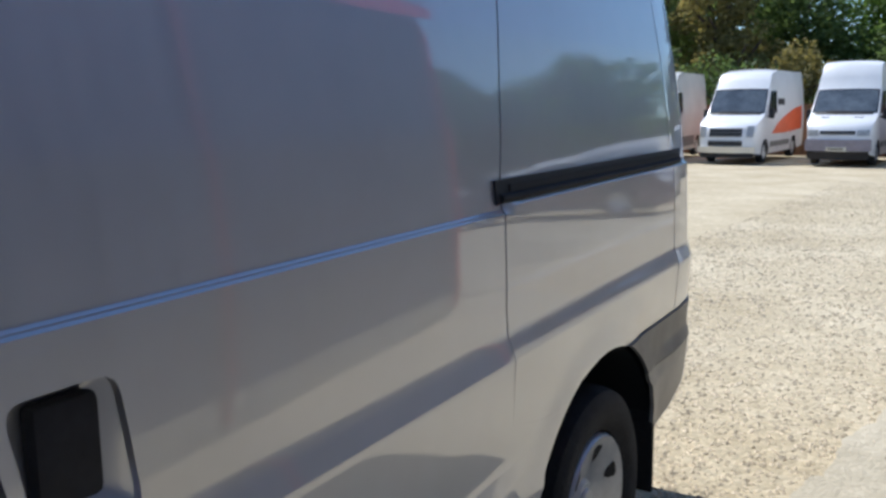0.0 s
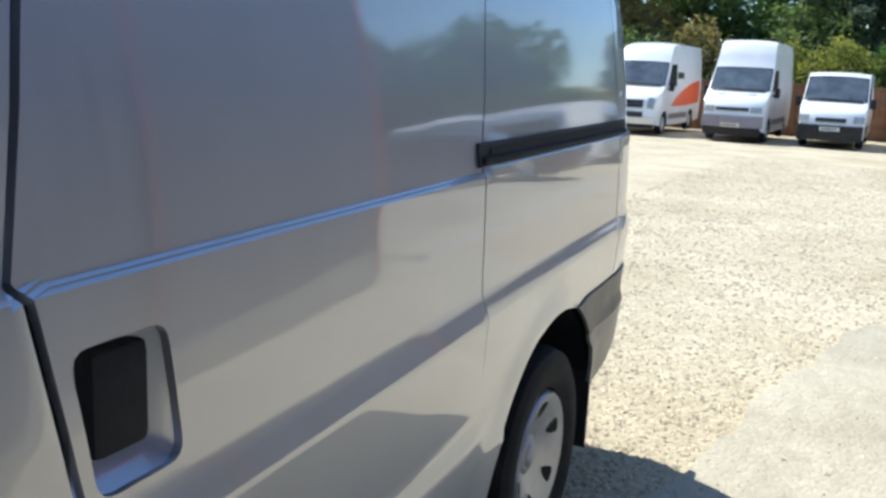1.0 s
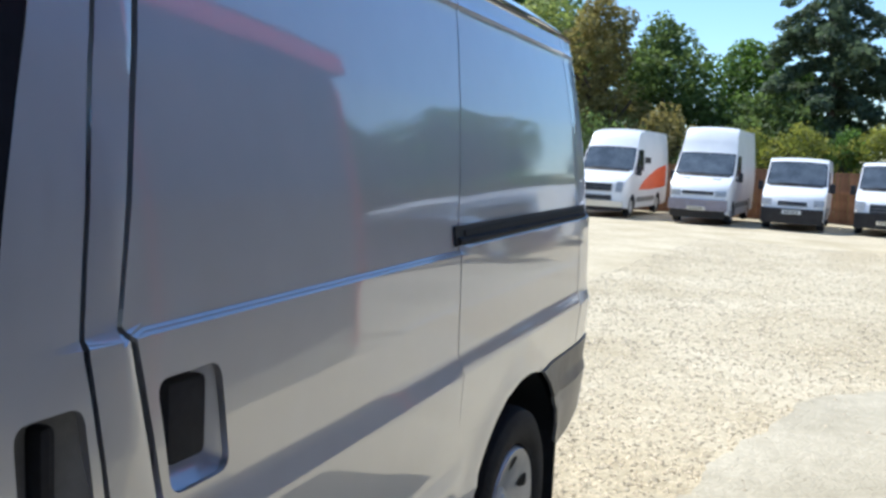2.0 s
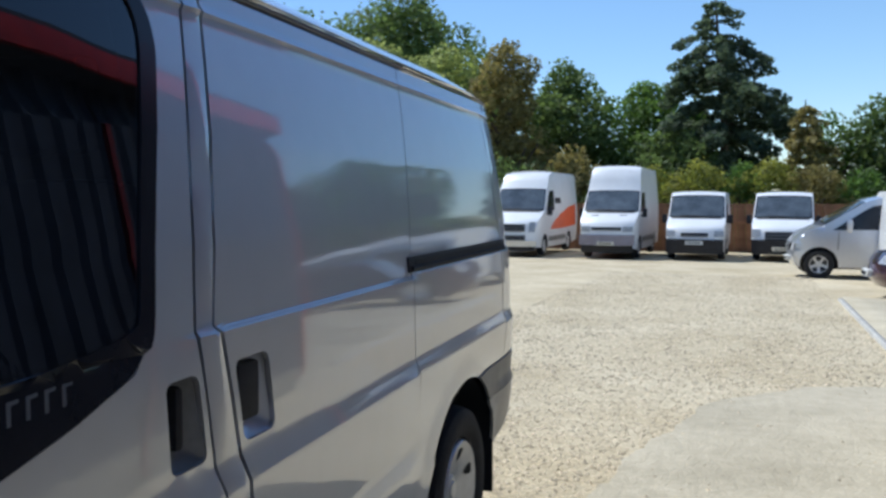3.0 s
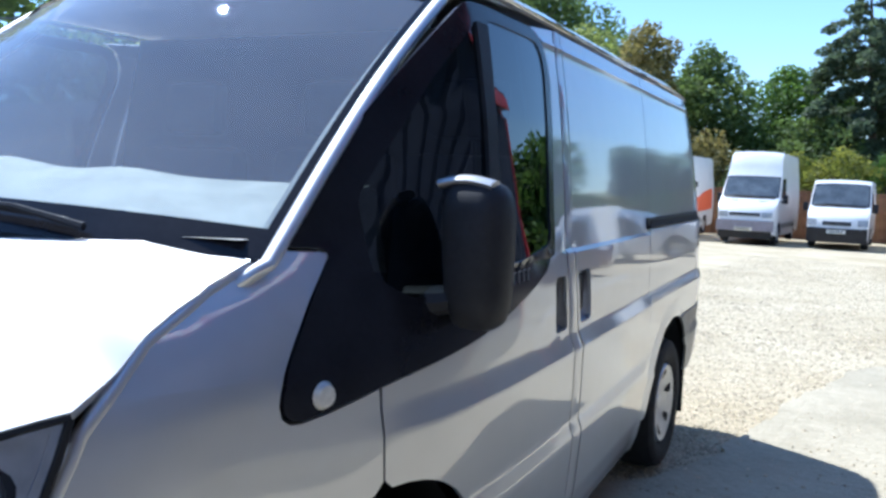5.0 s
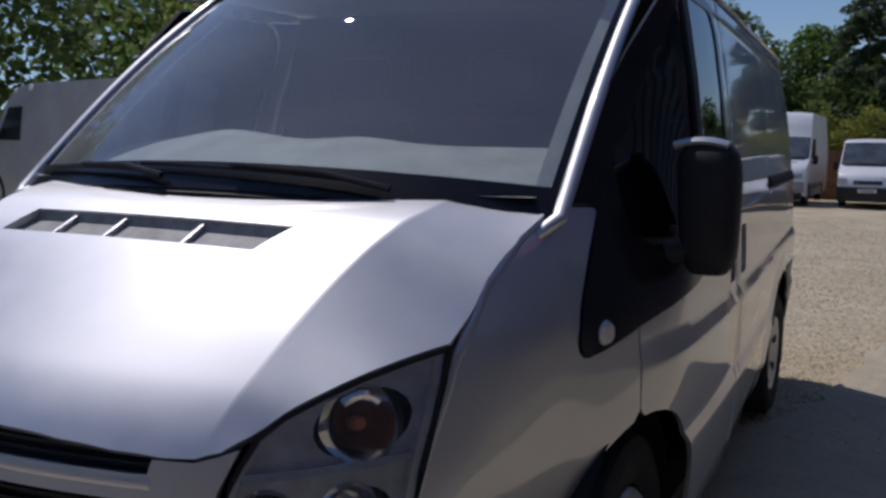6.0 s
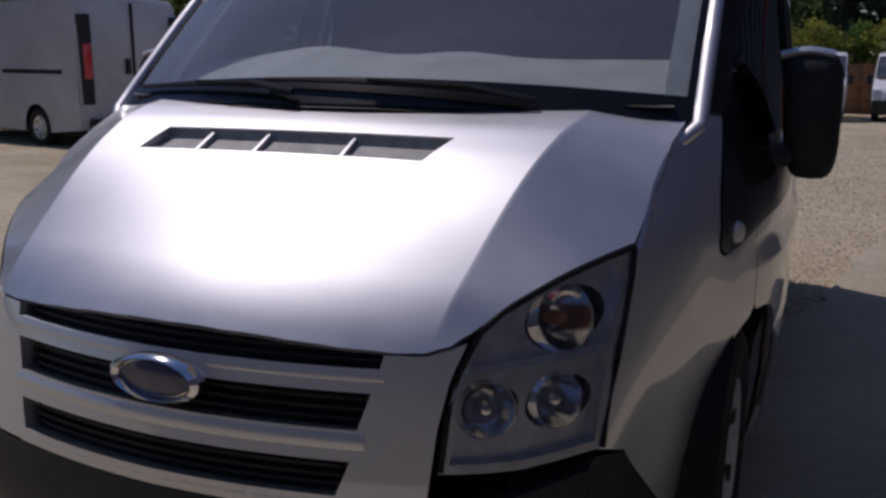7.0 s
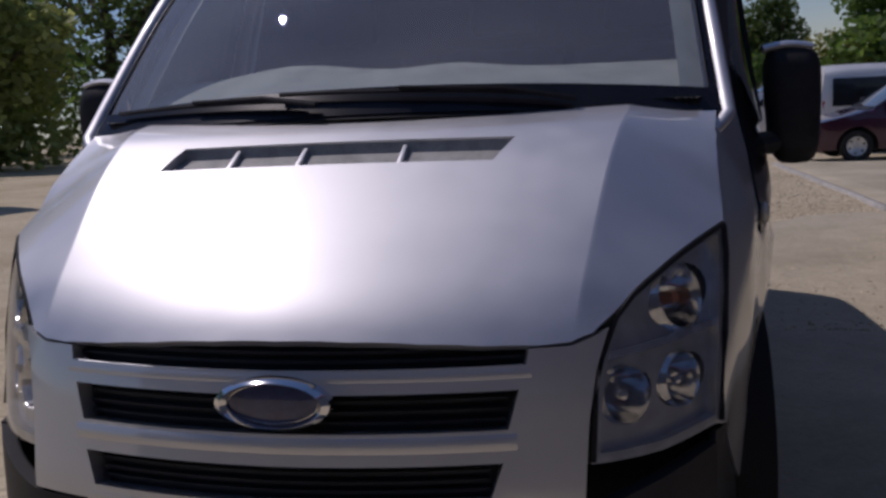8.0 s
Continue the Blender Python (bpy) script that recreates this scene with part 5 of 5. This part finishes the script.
vehicle("low_roof_van", "white low-roof panel van with dark grille", ROW_VAN, m=stand(2.82, 29.8, -4), **{**low_args, "width": 1.80, "tumble": 0.07, "grille": [(0.60, 0.92, 0.48)], "lamps": ((0.74, 0.74, 0.98, 0.24),), "plate": 0.40})
vehicle("tall_roof_van", "white tall-roof panel van with grey bumper", TALL_VAN, 1.80, (5, 6), WHITE_PAINT, (1.0, 4.3), m=stand(-2.34, 29.0, -2), side_glass=[[(1.05, 1.48), (1.45, 2.08), (2.0, 2.10), (1.98, 1.48)]],
        lamps=((0.66, 0.86, 1.02, 0.30),), grille=[(0.90, 1.00, 0.46), (0.58, 0.70, 0.34)], plate=0.50, bumper=(0.44, 0.76, BUMPER_LILAC), under_shade=(0.20, 0.43), lower=[(1.5, 0.5), (1.5, 0.66), (3.8, 0.66), (3.8, 0.5)], mirrors=(1.1, 1.42), vents=(0.36, 0.62))
vehicle("high_roof_van", "white high-roof van with orange side stripe", HIGH_VAN, 1.76, (5, 6), WHITE_PAINT, (1.05, 4.6), m=stand(-5.42, 29.0, -2), side_glass=cab_glass_high,
        lamps=((0.70, 0.80, 1.12, 0.18),), grille=[(0.82, 1.06, 0.48), (0.54, 0.70, 0.50)], plate=None, bumper=(0.34, 0.52, OFF_WHITE), under_shade=(0.20, 0.33), mirrors=(1.2, 1.45),
        lower=[(1.6, 0.46), (1.6, 0.62), (4.0, 0.62), (4.0, 0.46)], stripe=[(1.75, 0.86), (2.3, 1.12), (3.2, 1.36), (4.4, 1.58), (5.6, 1.68), (5.6, 0.92), (4.2, 0.86), (3.0, 0.84)],
        rail=[[(2.45, 1.72), (2.45, 1.92), (3.3, 1.92), (3.3, 1.72)]])
vehicle("high_roof_van", "cream high-roof van with black lower mouldings", HIGH_VAN, 2.0, (5, 6), OFF_WHITE, (1.05, 4.6), m=stand(-8.17, 28.6, 4), side_glass=cab_glass_high,
        lamps=((0.80, 0.76, 1.06, 0.18),), grille=[(0.78, 1.02, 0.50)], plate=None, bumper=(0.34, 0.50, GREY_PLASTIC), mirrors=(1.2, 1.45), lower=[(1.4, 0.40), (1.4, 0.72), (4.0, 0.72), (4.0, 0.40)])
vehicle("people_carrier", "silver people carrier with alloy wheels", MPV, 1.90, (5, 6), CAR_SILVER, (0.53, 3.55), 0.325, bow=0.04, m=stand(2.78, 23.1, -87), category="people carrier",
        side_glass=[[(0.80, 1.09), (1.50, 1.56), (1.62, 1.62), (2.05, 1.68), (2.02, 1.11)], [(2.14, 1.12), (2.17, 1.70), (4.2, 1.70), (4.3, 1.20)]], lamps=((0.70, 0.62, 0.80, 0.30),),
        grille=[(0.62, 0.78, 0.34)], plate=0.42, mirrors=(1.12, 1.17), mirror_paint=CAR_SILVER, cover="alloy",
        rail=[[(2.085, 0.45), (2.085, 1.10), (2.10, 1.10), (2.10, 0.45)], [(0.90, 0.66), (0.92, 1.05), (0.935, 1.05), (0.915, 0.66)], [(1.86, 0.93), (1.86, 0.96), (2.0, 0.96), (2.0, 0.93)]])
parked = vehicle("low_roof_van", "white panel van parked tail first beside the people carrier", LOW_VAN, 1.97, (5, 6), WHITE_PAINT, (0.95, 3.85), m=stand(5.35, 24.6, 184), side_glass=cab_glass_low, lamps=((0.72, 0.74, 0.92, 0.28),), tail=(0.8, 1.25), plate=None)
part("rear_window", boxed(-0.72, 0.72, 4.84, 4.915, 1.12, 1.72, bevel=0.02), SIDE_TINT, parked, "dark rear window")
part("rear_bumper", boxed(-0.90, 0.90, 4.82, 4.96, 0.34, 0.56, bevel=0.03), BLACK_PLASTIC, parked)
vehicle("small_car", "dark red hatchback on the hardstanding", HATCH, 1.72, (4, 5), DARK_RED, (0.78, 3.25), 0.30, m=stand(3.95, 17.3, -88), category="car", tumble=0.22,
        side_glass=[[(1.30, 0.98), (1.85, 1.33), (2.45, 1.38), (2.45, 0.98)], [(2.55, 0.98), (2.55, 1.38), (3.2, 1.35), (3.55, 1.02)]], lamps=((0.60, 0.60, 0.74, 0.30),), tail=(0.72, 0.95), plate=0.42, mirrors=(1.35, 1.0))
# out of sight behind the building's corner, mirrored in the van's flank
vehicle("low_roof_van", "white panel van beyond the workshop corner", LOW_VAN, m=stand(8.75, 24.2, -12), **low_args)
vehicle("low_roof_van", "white panel van beyond the workshop corner", LOW_VAN, m=stand(11.6, 27.0, 3), **low_args)
vehicle("small_car", "pale hatchback beyond the workshop corner", HATCH, 1.72, (4, 5), CAR_SILVER, (0.78, 3.25), 0.30, m=stand(14.0, 25.5, 8), category="car", tumble=0.22,
        side_glass=[[(1.30, 0.98), (1.85, 1.33), (2.45, 1.38), (2.45, 0.98)]], lamps=((0.60, 0.60, 0.74, 0.30),), plate=0.42, mirrors=(1.35, 1.0))
# on the far side of the silver van
back_van = vehicle("high_roof_van", "white high-roof van with tall tail lamps, shade in its paint, beyond the silver van", MID_VAN, 2.0, (5, 6), SHADED_WHITE, (1.05, 4.6), m=stand(-15.4, 12.1, -104), side_glass=[[(1.25, 1.36), (1.70, 1.98), (2.25, 2.0), (2.22, 1.36)]],
                   lamps=((0.80, 0.76, 1.06, 0.18),), plate=None, mirrors=(1.2, 1.45), rail=[[(3.6, 1.22), (3.6, 1.29), (5.5, 1.29), (5.5, 1.22)]])
for s in (-1, 1):
    part("tail_lamp_column", boxed(*sorted((s * 0.76, s * 0.93)), 5.86, 6.02, 0.75, 2.15, bevel=0.02), BLACK_PLASTIC, back_van)
    part("tail_lamp", boxed(*sorted((s * 0.78, s * 0.92)), 5.98, 6.035, 1.15, 1.70, bevel=0.015), LAMP_RED, back_van, "red tail lamp")
    part("rear_door_seam", boxed(*sorted((s * 0.006, s * 0.014)), 5.96, 6.005, 0.62, 2.35), DARK_GAP, back_van)
part("door_handle", boxed(0.08, 0.16, 5.97, 6.03, 1.22, 1.46, bevel=0.01), BLACK_PLASTIC, back_van)
part("hazard_sticker", boxed(-0.52, -0.12, 5.97, 6.008, 0.75, 1.02, bevel=0.002), ORANGE, back_van, "orange sticker")
part("rear_step", boxed(-0.85, 0.85, 5.90, 6.08, 0.38, 0.52, bevel=0.02), BLACK_PLASTIC, back_van)
vehicle("small_car", "pale blue car parked beyond the white van", HATCH, 1.72, (4, 5), BLUE_PAINT, (0.78, 3.25), 0.30, m=stand(-10.6, 16.2, -30), category="car", tumble=0.22,
        side_glass=[[(1.30, 0.98), (1.85, 1.33), (2.45, 1.38), (2.45, 0.98)]], lamps=((0.60, 0.60, 0.74, 0.30),), plate=0.42, mirrors=(1.35, 1.0))
vehicle("low_roof_van", "white panel van at the yard's edge", LOW_VAN, m=stand(-13.2, 22.5, -25), **low_args)

# ---------------------------------------------------------------- fence and trees
FENCE = mat("fence_wood", (0.23, 0.12, 0.065), 0.85, var=0.3, scale=3, bump=0.3, bump_scale=60, random_ob=0.18)
fence = thing("fence", "brown close-boarded wooden fence behind the vans", "fence")
board_bm = boxed(-0.072, 0.072, -0.012, 0.012, 0.0, 1.85, bevel=0.004)
board_mesh = bpy.data.meshes.new("fence_board")
board_bm.to_mesh(board_mesh)
board_bm.free()
board_mesh.materials.append(FENCE)
for k in range(170):
    x = -11.0 + k * 0.15
    b = new("board", board_mesh)
    b.parent = fence
    y = 36.2 + 0.03 * (k % 2) + 0.02 * x
    b.matrix_basis = pose(x, y, ground_z(x, y) - 0.02, 0, rng.uniform(-0.6, 0.6), 0)
for k in range(14):
    x = -11.0 + k * 1.95
    part("post", boxed(x - 0.05, x + 0.05, 36.05 + 0.02 * x, 36.15 + 0.02 * x, ground_z(x, 36.1) - 0.1, ground_z(x, 36.1) + 1.75, bevel=0.006), FENCE, fence)
for zz in (-0.55, 0.45):
    bm = boxed(-11.0, 14.5, 36.14, 36.18, zz, zz + 0.09)
    for v in bm.verts:
        v.co.z -= math.tan(SLOPE) * v.co.x
    part("rail", bm, FENCE, fence)

BARK = mat("bark", (0.10, 0.075, 0.055), 0.95, var=0.35, scale=4, bump=0.6, bump_scale=25)


def leaf_mat(name, colour, colour2):
    m = mat(name, colour, 0.6, colour2=colour2, scale=0.5, island=0.35, spec=0.3)
    nt = m.node_tree
    b = nt.nodes["Principled BSDF"]
    tl, mx, hs = nt.nodes.new("ShaderNodeBsdfTranslucent"), nt.nodes.new("ShaderNodeMixShader"), nt.nodes.new("ShaderNodeHueSaturation")
    hs.inputs["Value"].default_value, hs.inputs["Saturation"].default_value = 1.5, 1.15
    nt.links.new(b.inputs["Base Color"].links[0].from_socket, hs.inputs["Color"])
    nt.links.new(hs.outputs[0], tl.inputs[0])
    mx.inputs[0].default_value = 0.45
    nt.links.new(b.outputs[0], mx.inputs[1])
    nt.links.new(tl.outputs[0], mx.inputs[2])
    nt.links.new(mx.outputs[0], nt.nodes["Material Output"].inputs[0])
    return m


OAK = leaf_mat("oak_leaf", (0.078, 0.120, 0.042), (0.175, 0.226, 0.082))
PALE = leaf_mat("willow_leaf", (0.24, 0.28, 0.09), (0.38, 0.41, 0.17))
OLIVE = leaf_mat("olive_leaf", (0.20, 0.175, 0.07), (0.33, 0.285, 0.12))
MID = leaf_mat("lime_leaf", (0.092, 0.155, 0.044), (0.17, 0.25, 0.074))
FIR = leaf_mat("fir_needles", (0.062, 0.088, 0.058), (0.135, 0.17, 0.095))
SHRUB = leaf_mat("shrub_leaf", (0.18, 0.20, 0.05), (0.36, 0.35, 0.10))


def leaves_mesh(blobs, count, size, r):
    """Small leaf sprays spread through lumps, denser at their skins."""
    g = np.random.RandomState(r.randrange(10 ** 6))
    bl = np.array(blobs)
    vol = bl[:, 3] * bl[:, 4] * bl[:, 5]
    which = g.choice(len(bl), count, p=vol / vol.sum())
    unit = lambda v: v / np.linalg.norm(v, axis=1, keepdims=True)
    d = unit(g.normal(size=(count, 3)))
    rad = g.uniform(0.45, 1.06, (count, 1)) ** 0.75
    p = bl[which, :3] + d * bl[which, 3:6] * rad
    a = unit(g.normal(size=(count, 3)) * (1, 1, 0.6))
    c = unit(np.cross(a, g.normal(size=(count, 3))))
    s = size * g.uniform(0.5, 1.4, (count, 1))
    quad = np.stack([p - a * s, p + c * s * 0.6 + (0, 0, 0.1 * size), p + a * s, p - c * s * 0.6], 1).reshape(-1, 3)
    me_ = bpy.data.meshes.new("crown")
    me_.vertices.add(4 * count)
    me_.vertices.foreach_set("co", quad.astype(np.float32).ravel())
    me_.loops.add(4 * count)
    me_.loops.foreach_set("vertex_index", np.arange(4 * count, dtype=np.int32))
    me_.polygons.add(count)
    me_.polygons.foreach_set("loop_start", np.arange(0, 4 * count, 4, dtype=np.int32))
    me_.update(calc_edges=True)
    me_.validate()
    return me_


def tree(name, label, x, y, height, width, leaf, seed, count=14000, low=0.22, size=0.12, depth=0.75):
    r = random.Random(seed)
    z0 = ground_z(x, y) - 0.1
    width *= 1.38
    height = height * 1.07 + 0.4
    t = thing(name, label, "tree", "trees round the yard", m=pose(x, y, z0))
    trunk = bmesh.new()
    hh = height * 0.62
    pts = [(0.25 * math.sin(i * 0.9 + seed) * i / 8, 0.2 * math.cos(i * 1.3) * i / 8, hh * i / 8) for i in range(9)]
    join(trunk, tube(pts, 0.035 * height, 9, taper=0.35))
    for k in range(9):
        a = k * 2.4 + seed
        i = 3 + k % 5
        p = Vector(pts[i])
        e = p + Vector((math.cos(a) * width * 0.33, math.sin(a) * width * 0.33, height * r.uniform(0.1, 0.25)))
        join(trunk, tube([p, p.lerp(e, 0.5) + Vector((0, 0, height * 0.03)), e], 0.012 * height, 6, taper=0.4))
    part("trunk", trunk, BARK, t)
    blobs = []
    n = 44
    for k in range(n):
        f = (k + 0.5) / n
        zz = height * (low + (0.94 - low) * f)
        env = math.sin(math.pi * min(1.0, 0.16 + 0.84 * f) ** 1.15) ** 0.6 if f < 0.999 else 0.2
        a = k * 2.399 + seed
        rr = width / 2 * env * r.uniform(0.25, 0.86)
        br = width * r.uniform(0.09, 0.19) * (0.75 + 0.4 * env)
        blobs.append((math.cos(a) * rr, math.sin(a) * rr * depth, zz, br, br * depth, br * 0.82))
    me_ = leaves_mesh(blobs, count, size, r)
    me_.materials.append(leaf)
    c = new("crown", me_)
    c.parent = t
    return t


def conifer(name, label, x, y, height, width, leaf, seed, count=16000, ragged=0.3, droop=0.22):
    r = random.Random(seed)
    t = thing(name, label, "tree", "trees round the yard", m=pose(x, y, ground_z(x, y) - 0.1))
    part("trunk", tube([(0, 0, 0), (0.1, 0, height * 0.5), (0, 0, height * 0.98)], 0.022 * height, 8, taper=0.15), BARK, t)
    limbs = bmesh.new()
    blobs = []
    levels = int(height * 2.2)
    for k in range(levels):
        f = k / levels
        zz = height * (0.10 + 0.88 * f)
        reach = width / 2 * min(1.0, 1.35 * (1 - f) ** 0.8 + 0.10)
        for j in range(5):
            if r.random() < ragged:
                continue
            a = k * 1.25 + j * 1.257 + r.uniform(-0.4, 0.4)
            ln = reach * r.uniform(0.55, 1.12)
            tip = Vector((math.cos(a) * ln, math.sin(a) * ln, zz - droop * ln + r.uniform(-0.1, 0.35)))
            root = Vector((0, 0, zz))
            mid_ = root.lerp(tip, 0.5) + Vector((0, 0, 0.15 * ln))
            if j % 2 == 0:
                join(limbs, tube([root, mid_, tip], 0.04, 4, taper=0.3))
            for q in (0.25, 0.45, 0.65, 0.85, 1.0):
                p = root.lerp(tip, q) + Vector((0, 0, 0.15 * ln * math.sin(math.pi * q)))
                s = 0.15 + 0.14 * ln * (0.6 + q * 0.5) * 0.8
                blobs.append((p.x, p.y, p.z - 0.12 * q, s, s, s * 0.55))
    part("limbs", limbs, BARK, t)
    me_ = leaves_mesh(blobs, count, 0.12, r)
    me_.materials.append(leaf)
    c = new("crown", me_)
    c.parent = t
    return t


tree("broadleaf_tree", "tall dark green oak behind the yard", -17.6, 52, 13.4, 9.5, OAK, 3, 34000, size=0.15)
tree("broadleaf_tree", "tall dark green oak behind the yard", -25.2, 53, 13.0, 10.0, OAK, 33, 12000, size=0.18)
tree("willow_tree", "pale yellow-green leafy tree", -12.2, 44, 9.0, 4.6, PALE, 5, 14000, size=0.11)
tree("willow_tree", "pale yellow-green leafy tree", -16.0, 44, 9.6, 5.0, PALE, 15, 14000, size=0.11)
tree("broadleaf_tree", "olive and rust tinged tree", -8.6, 42, 9.1, 3.3, OLIVE, 6, 15000, low=0.08, size=0.10)
tree("broadleaf_tree", "dark green broad tree", -6.3, 45, 8.2, 5.0, OAK, 8, 18000, low=0.05, size=0.12)
tree("broadleaf_tree", "dark green broad tree", -10.1, 48, 8.0, 6.0, OAK, 18, 13000, low=0.05, size=0.13)
tree("broadleaf_tree", "mid green round-topped tree", -2.6, 47, 7.4, 4.6, MID, 9, 15000, low=0.05, size=0.12)
tree("broadleaf_tree", "grey-green spreading bush behind vans", -5.3, 39.5, 3.6, 3.4, OLIVE, 28, 7000, low=0.03, size=0.09)
tree("broadleaf_tree", "dark green broad tree", -1.2, 43, 4.6, 4.4, OAK, 29, 9000, low=0.03, size=0.11)
tree("broadleaf_tree", "dark green broad tree", -13.4, 40, 4.6, 5.0, OAK, 31, 8000, low=0.03, size=0.12)
conifer("fir_tree", "tall ragged dark fir", 0.9, 45, 11.9, 7.2, FIR, 11, 44000, 0.24)
conifer("young_fir_tree", "small olive conifer by the fence", 4.3, 40, 6.3, 2.9, OLIVE, 12, 9000, 0.15)
tree("broadleaf_tree", "grey-green thin tree by the fence", 5.6, 43, 5.4, 2.8, MID, 13, 6000, low=0.1, size=0.09)
tree("broadleaf_tree", "dark green tree by the fence", 7.3, 42, 5.9, 3.2, OAK, 14, 9000, low=0.03, size=0.11)
for i, (x, y, h, w, lf) in enumerate([(-1.5, 37.6, 2.8, 2.2, SHRUB), (0.1, 37.6, 3.1, 2.4, SHRUB), (1.7, 37.8, 2.9, 2.2, MID), (2.8, 37.4, 3.2, 2.2, SHRUB), (4.5, 37.6, 2.9, 2.2, OLIVE), (6.1, 37.8, 2.6, 2.6, MID), (8.7, 38, 3.4, 3.0, SHRUB),
                                      (-3.3, 38.0, 2.6, 2.4, OAK), (-7.9, 38, 3.2, 4.0, OAK), (-11.4, 38, 3.4, 4.0, OLIVE)]):
    tree("shrub", "leafy shrub growing over the fence", x, y, h, w, lf, 40 + i, 5000, low=0.03, size=0.075)
# the belt of trees past the workshop, mirrored in the van
for i, (x, y, h, w) in enumerate([(13, 39, 7.0, 7), (19, 37, 8.0, 8), (26, 34, 8.5, 9), (33, 30, 8.5, 9), (38, 22, 8.5, 9)]):
    tree("broadleaf_tree", "dark green tree beyond the workshop", x, y, h, w, OAK if i % 2 else MID, 70 + i, 16000, low=0.03, size=0.20)
# trees along the far side of the yard
for i, (x, y, h, w, lf) in enumerate([(-24, 40, 12, 11, OAK), (-26, 28, 11, 10, MID), (-25, 17, 11.5, 10, OAK), (-22, 8, 10.5, 9, OAK), (-20, 25, 8, 5, PALE), (-27, 1, 11, 10, OAK)]):
    tree("broadleaf_tree", "tall tree on the edge of the yard", x, y, h, w, lf, 90 + i, 9000, low=0.03, size=0.20)
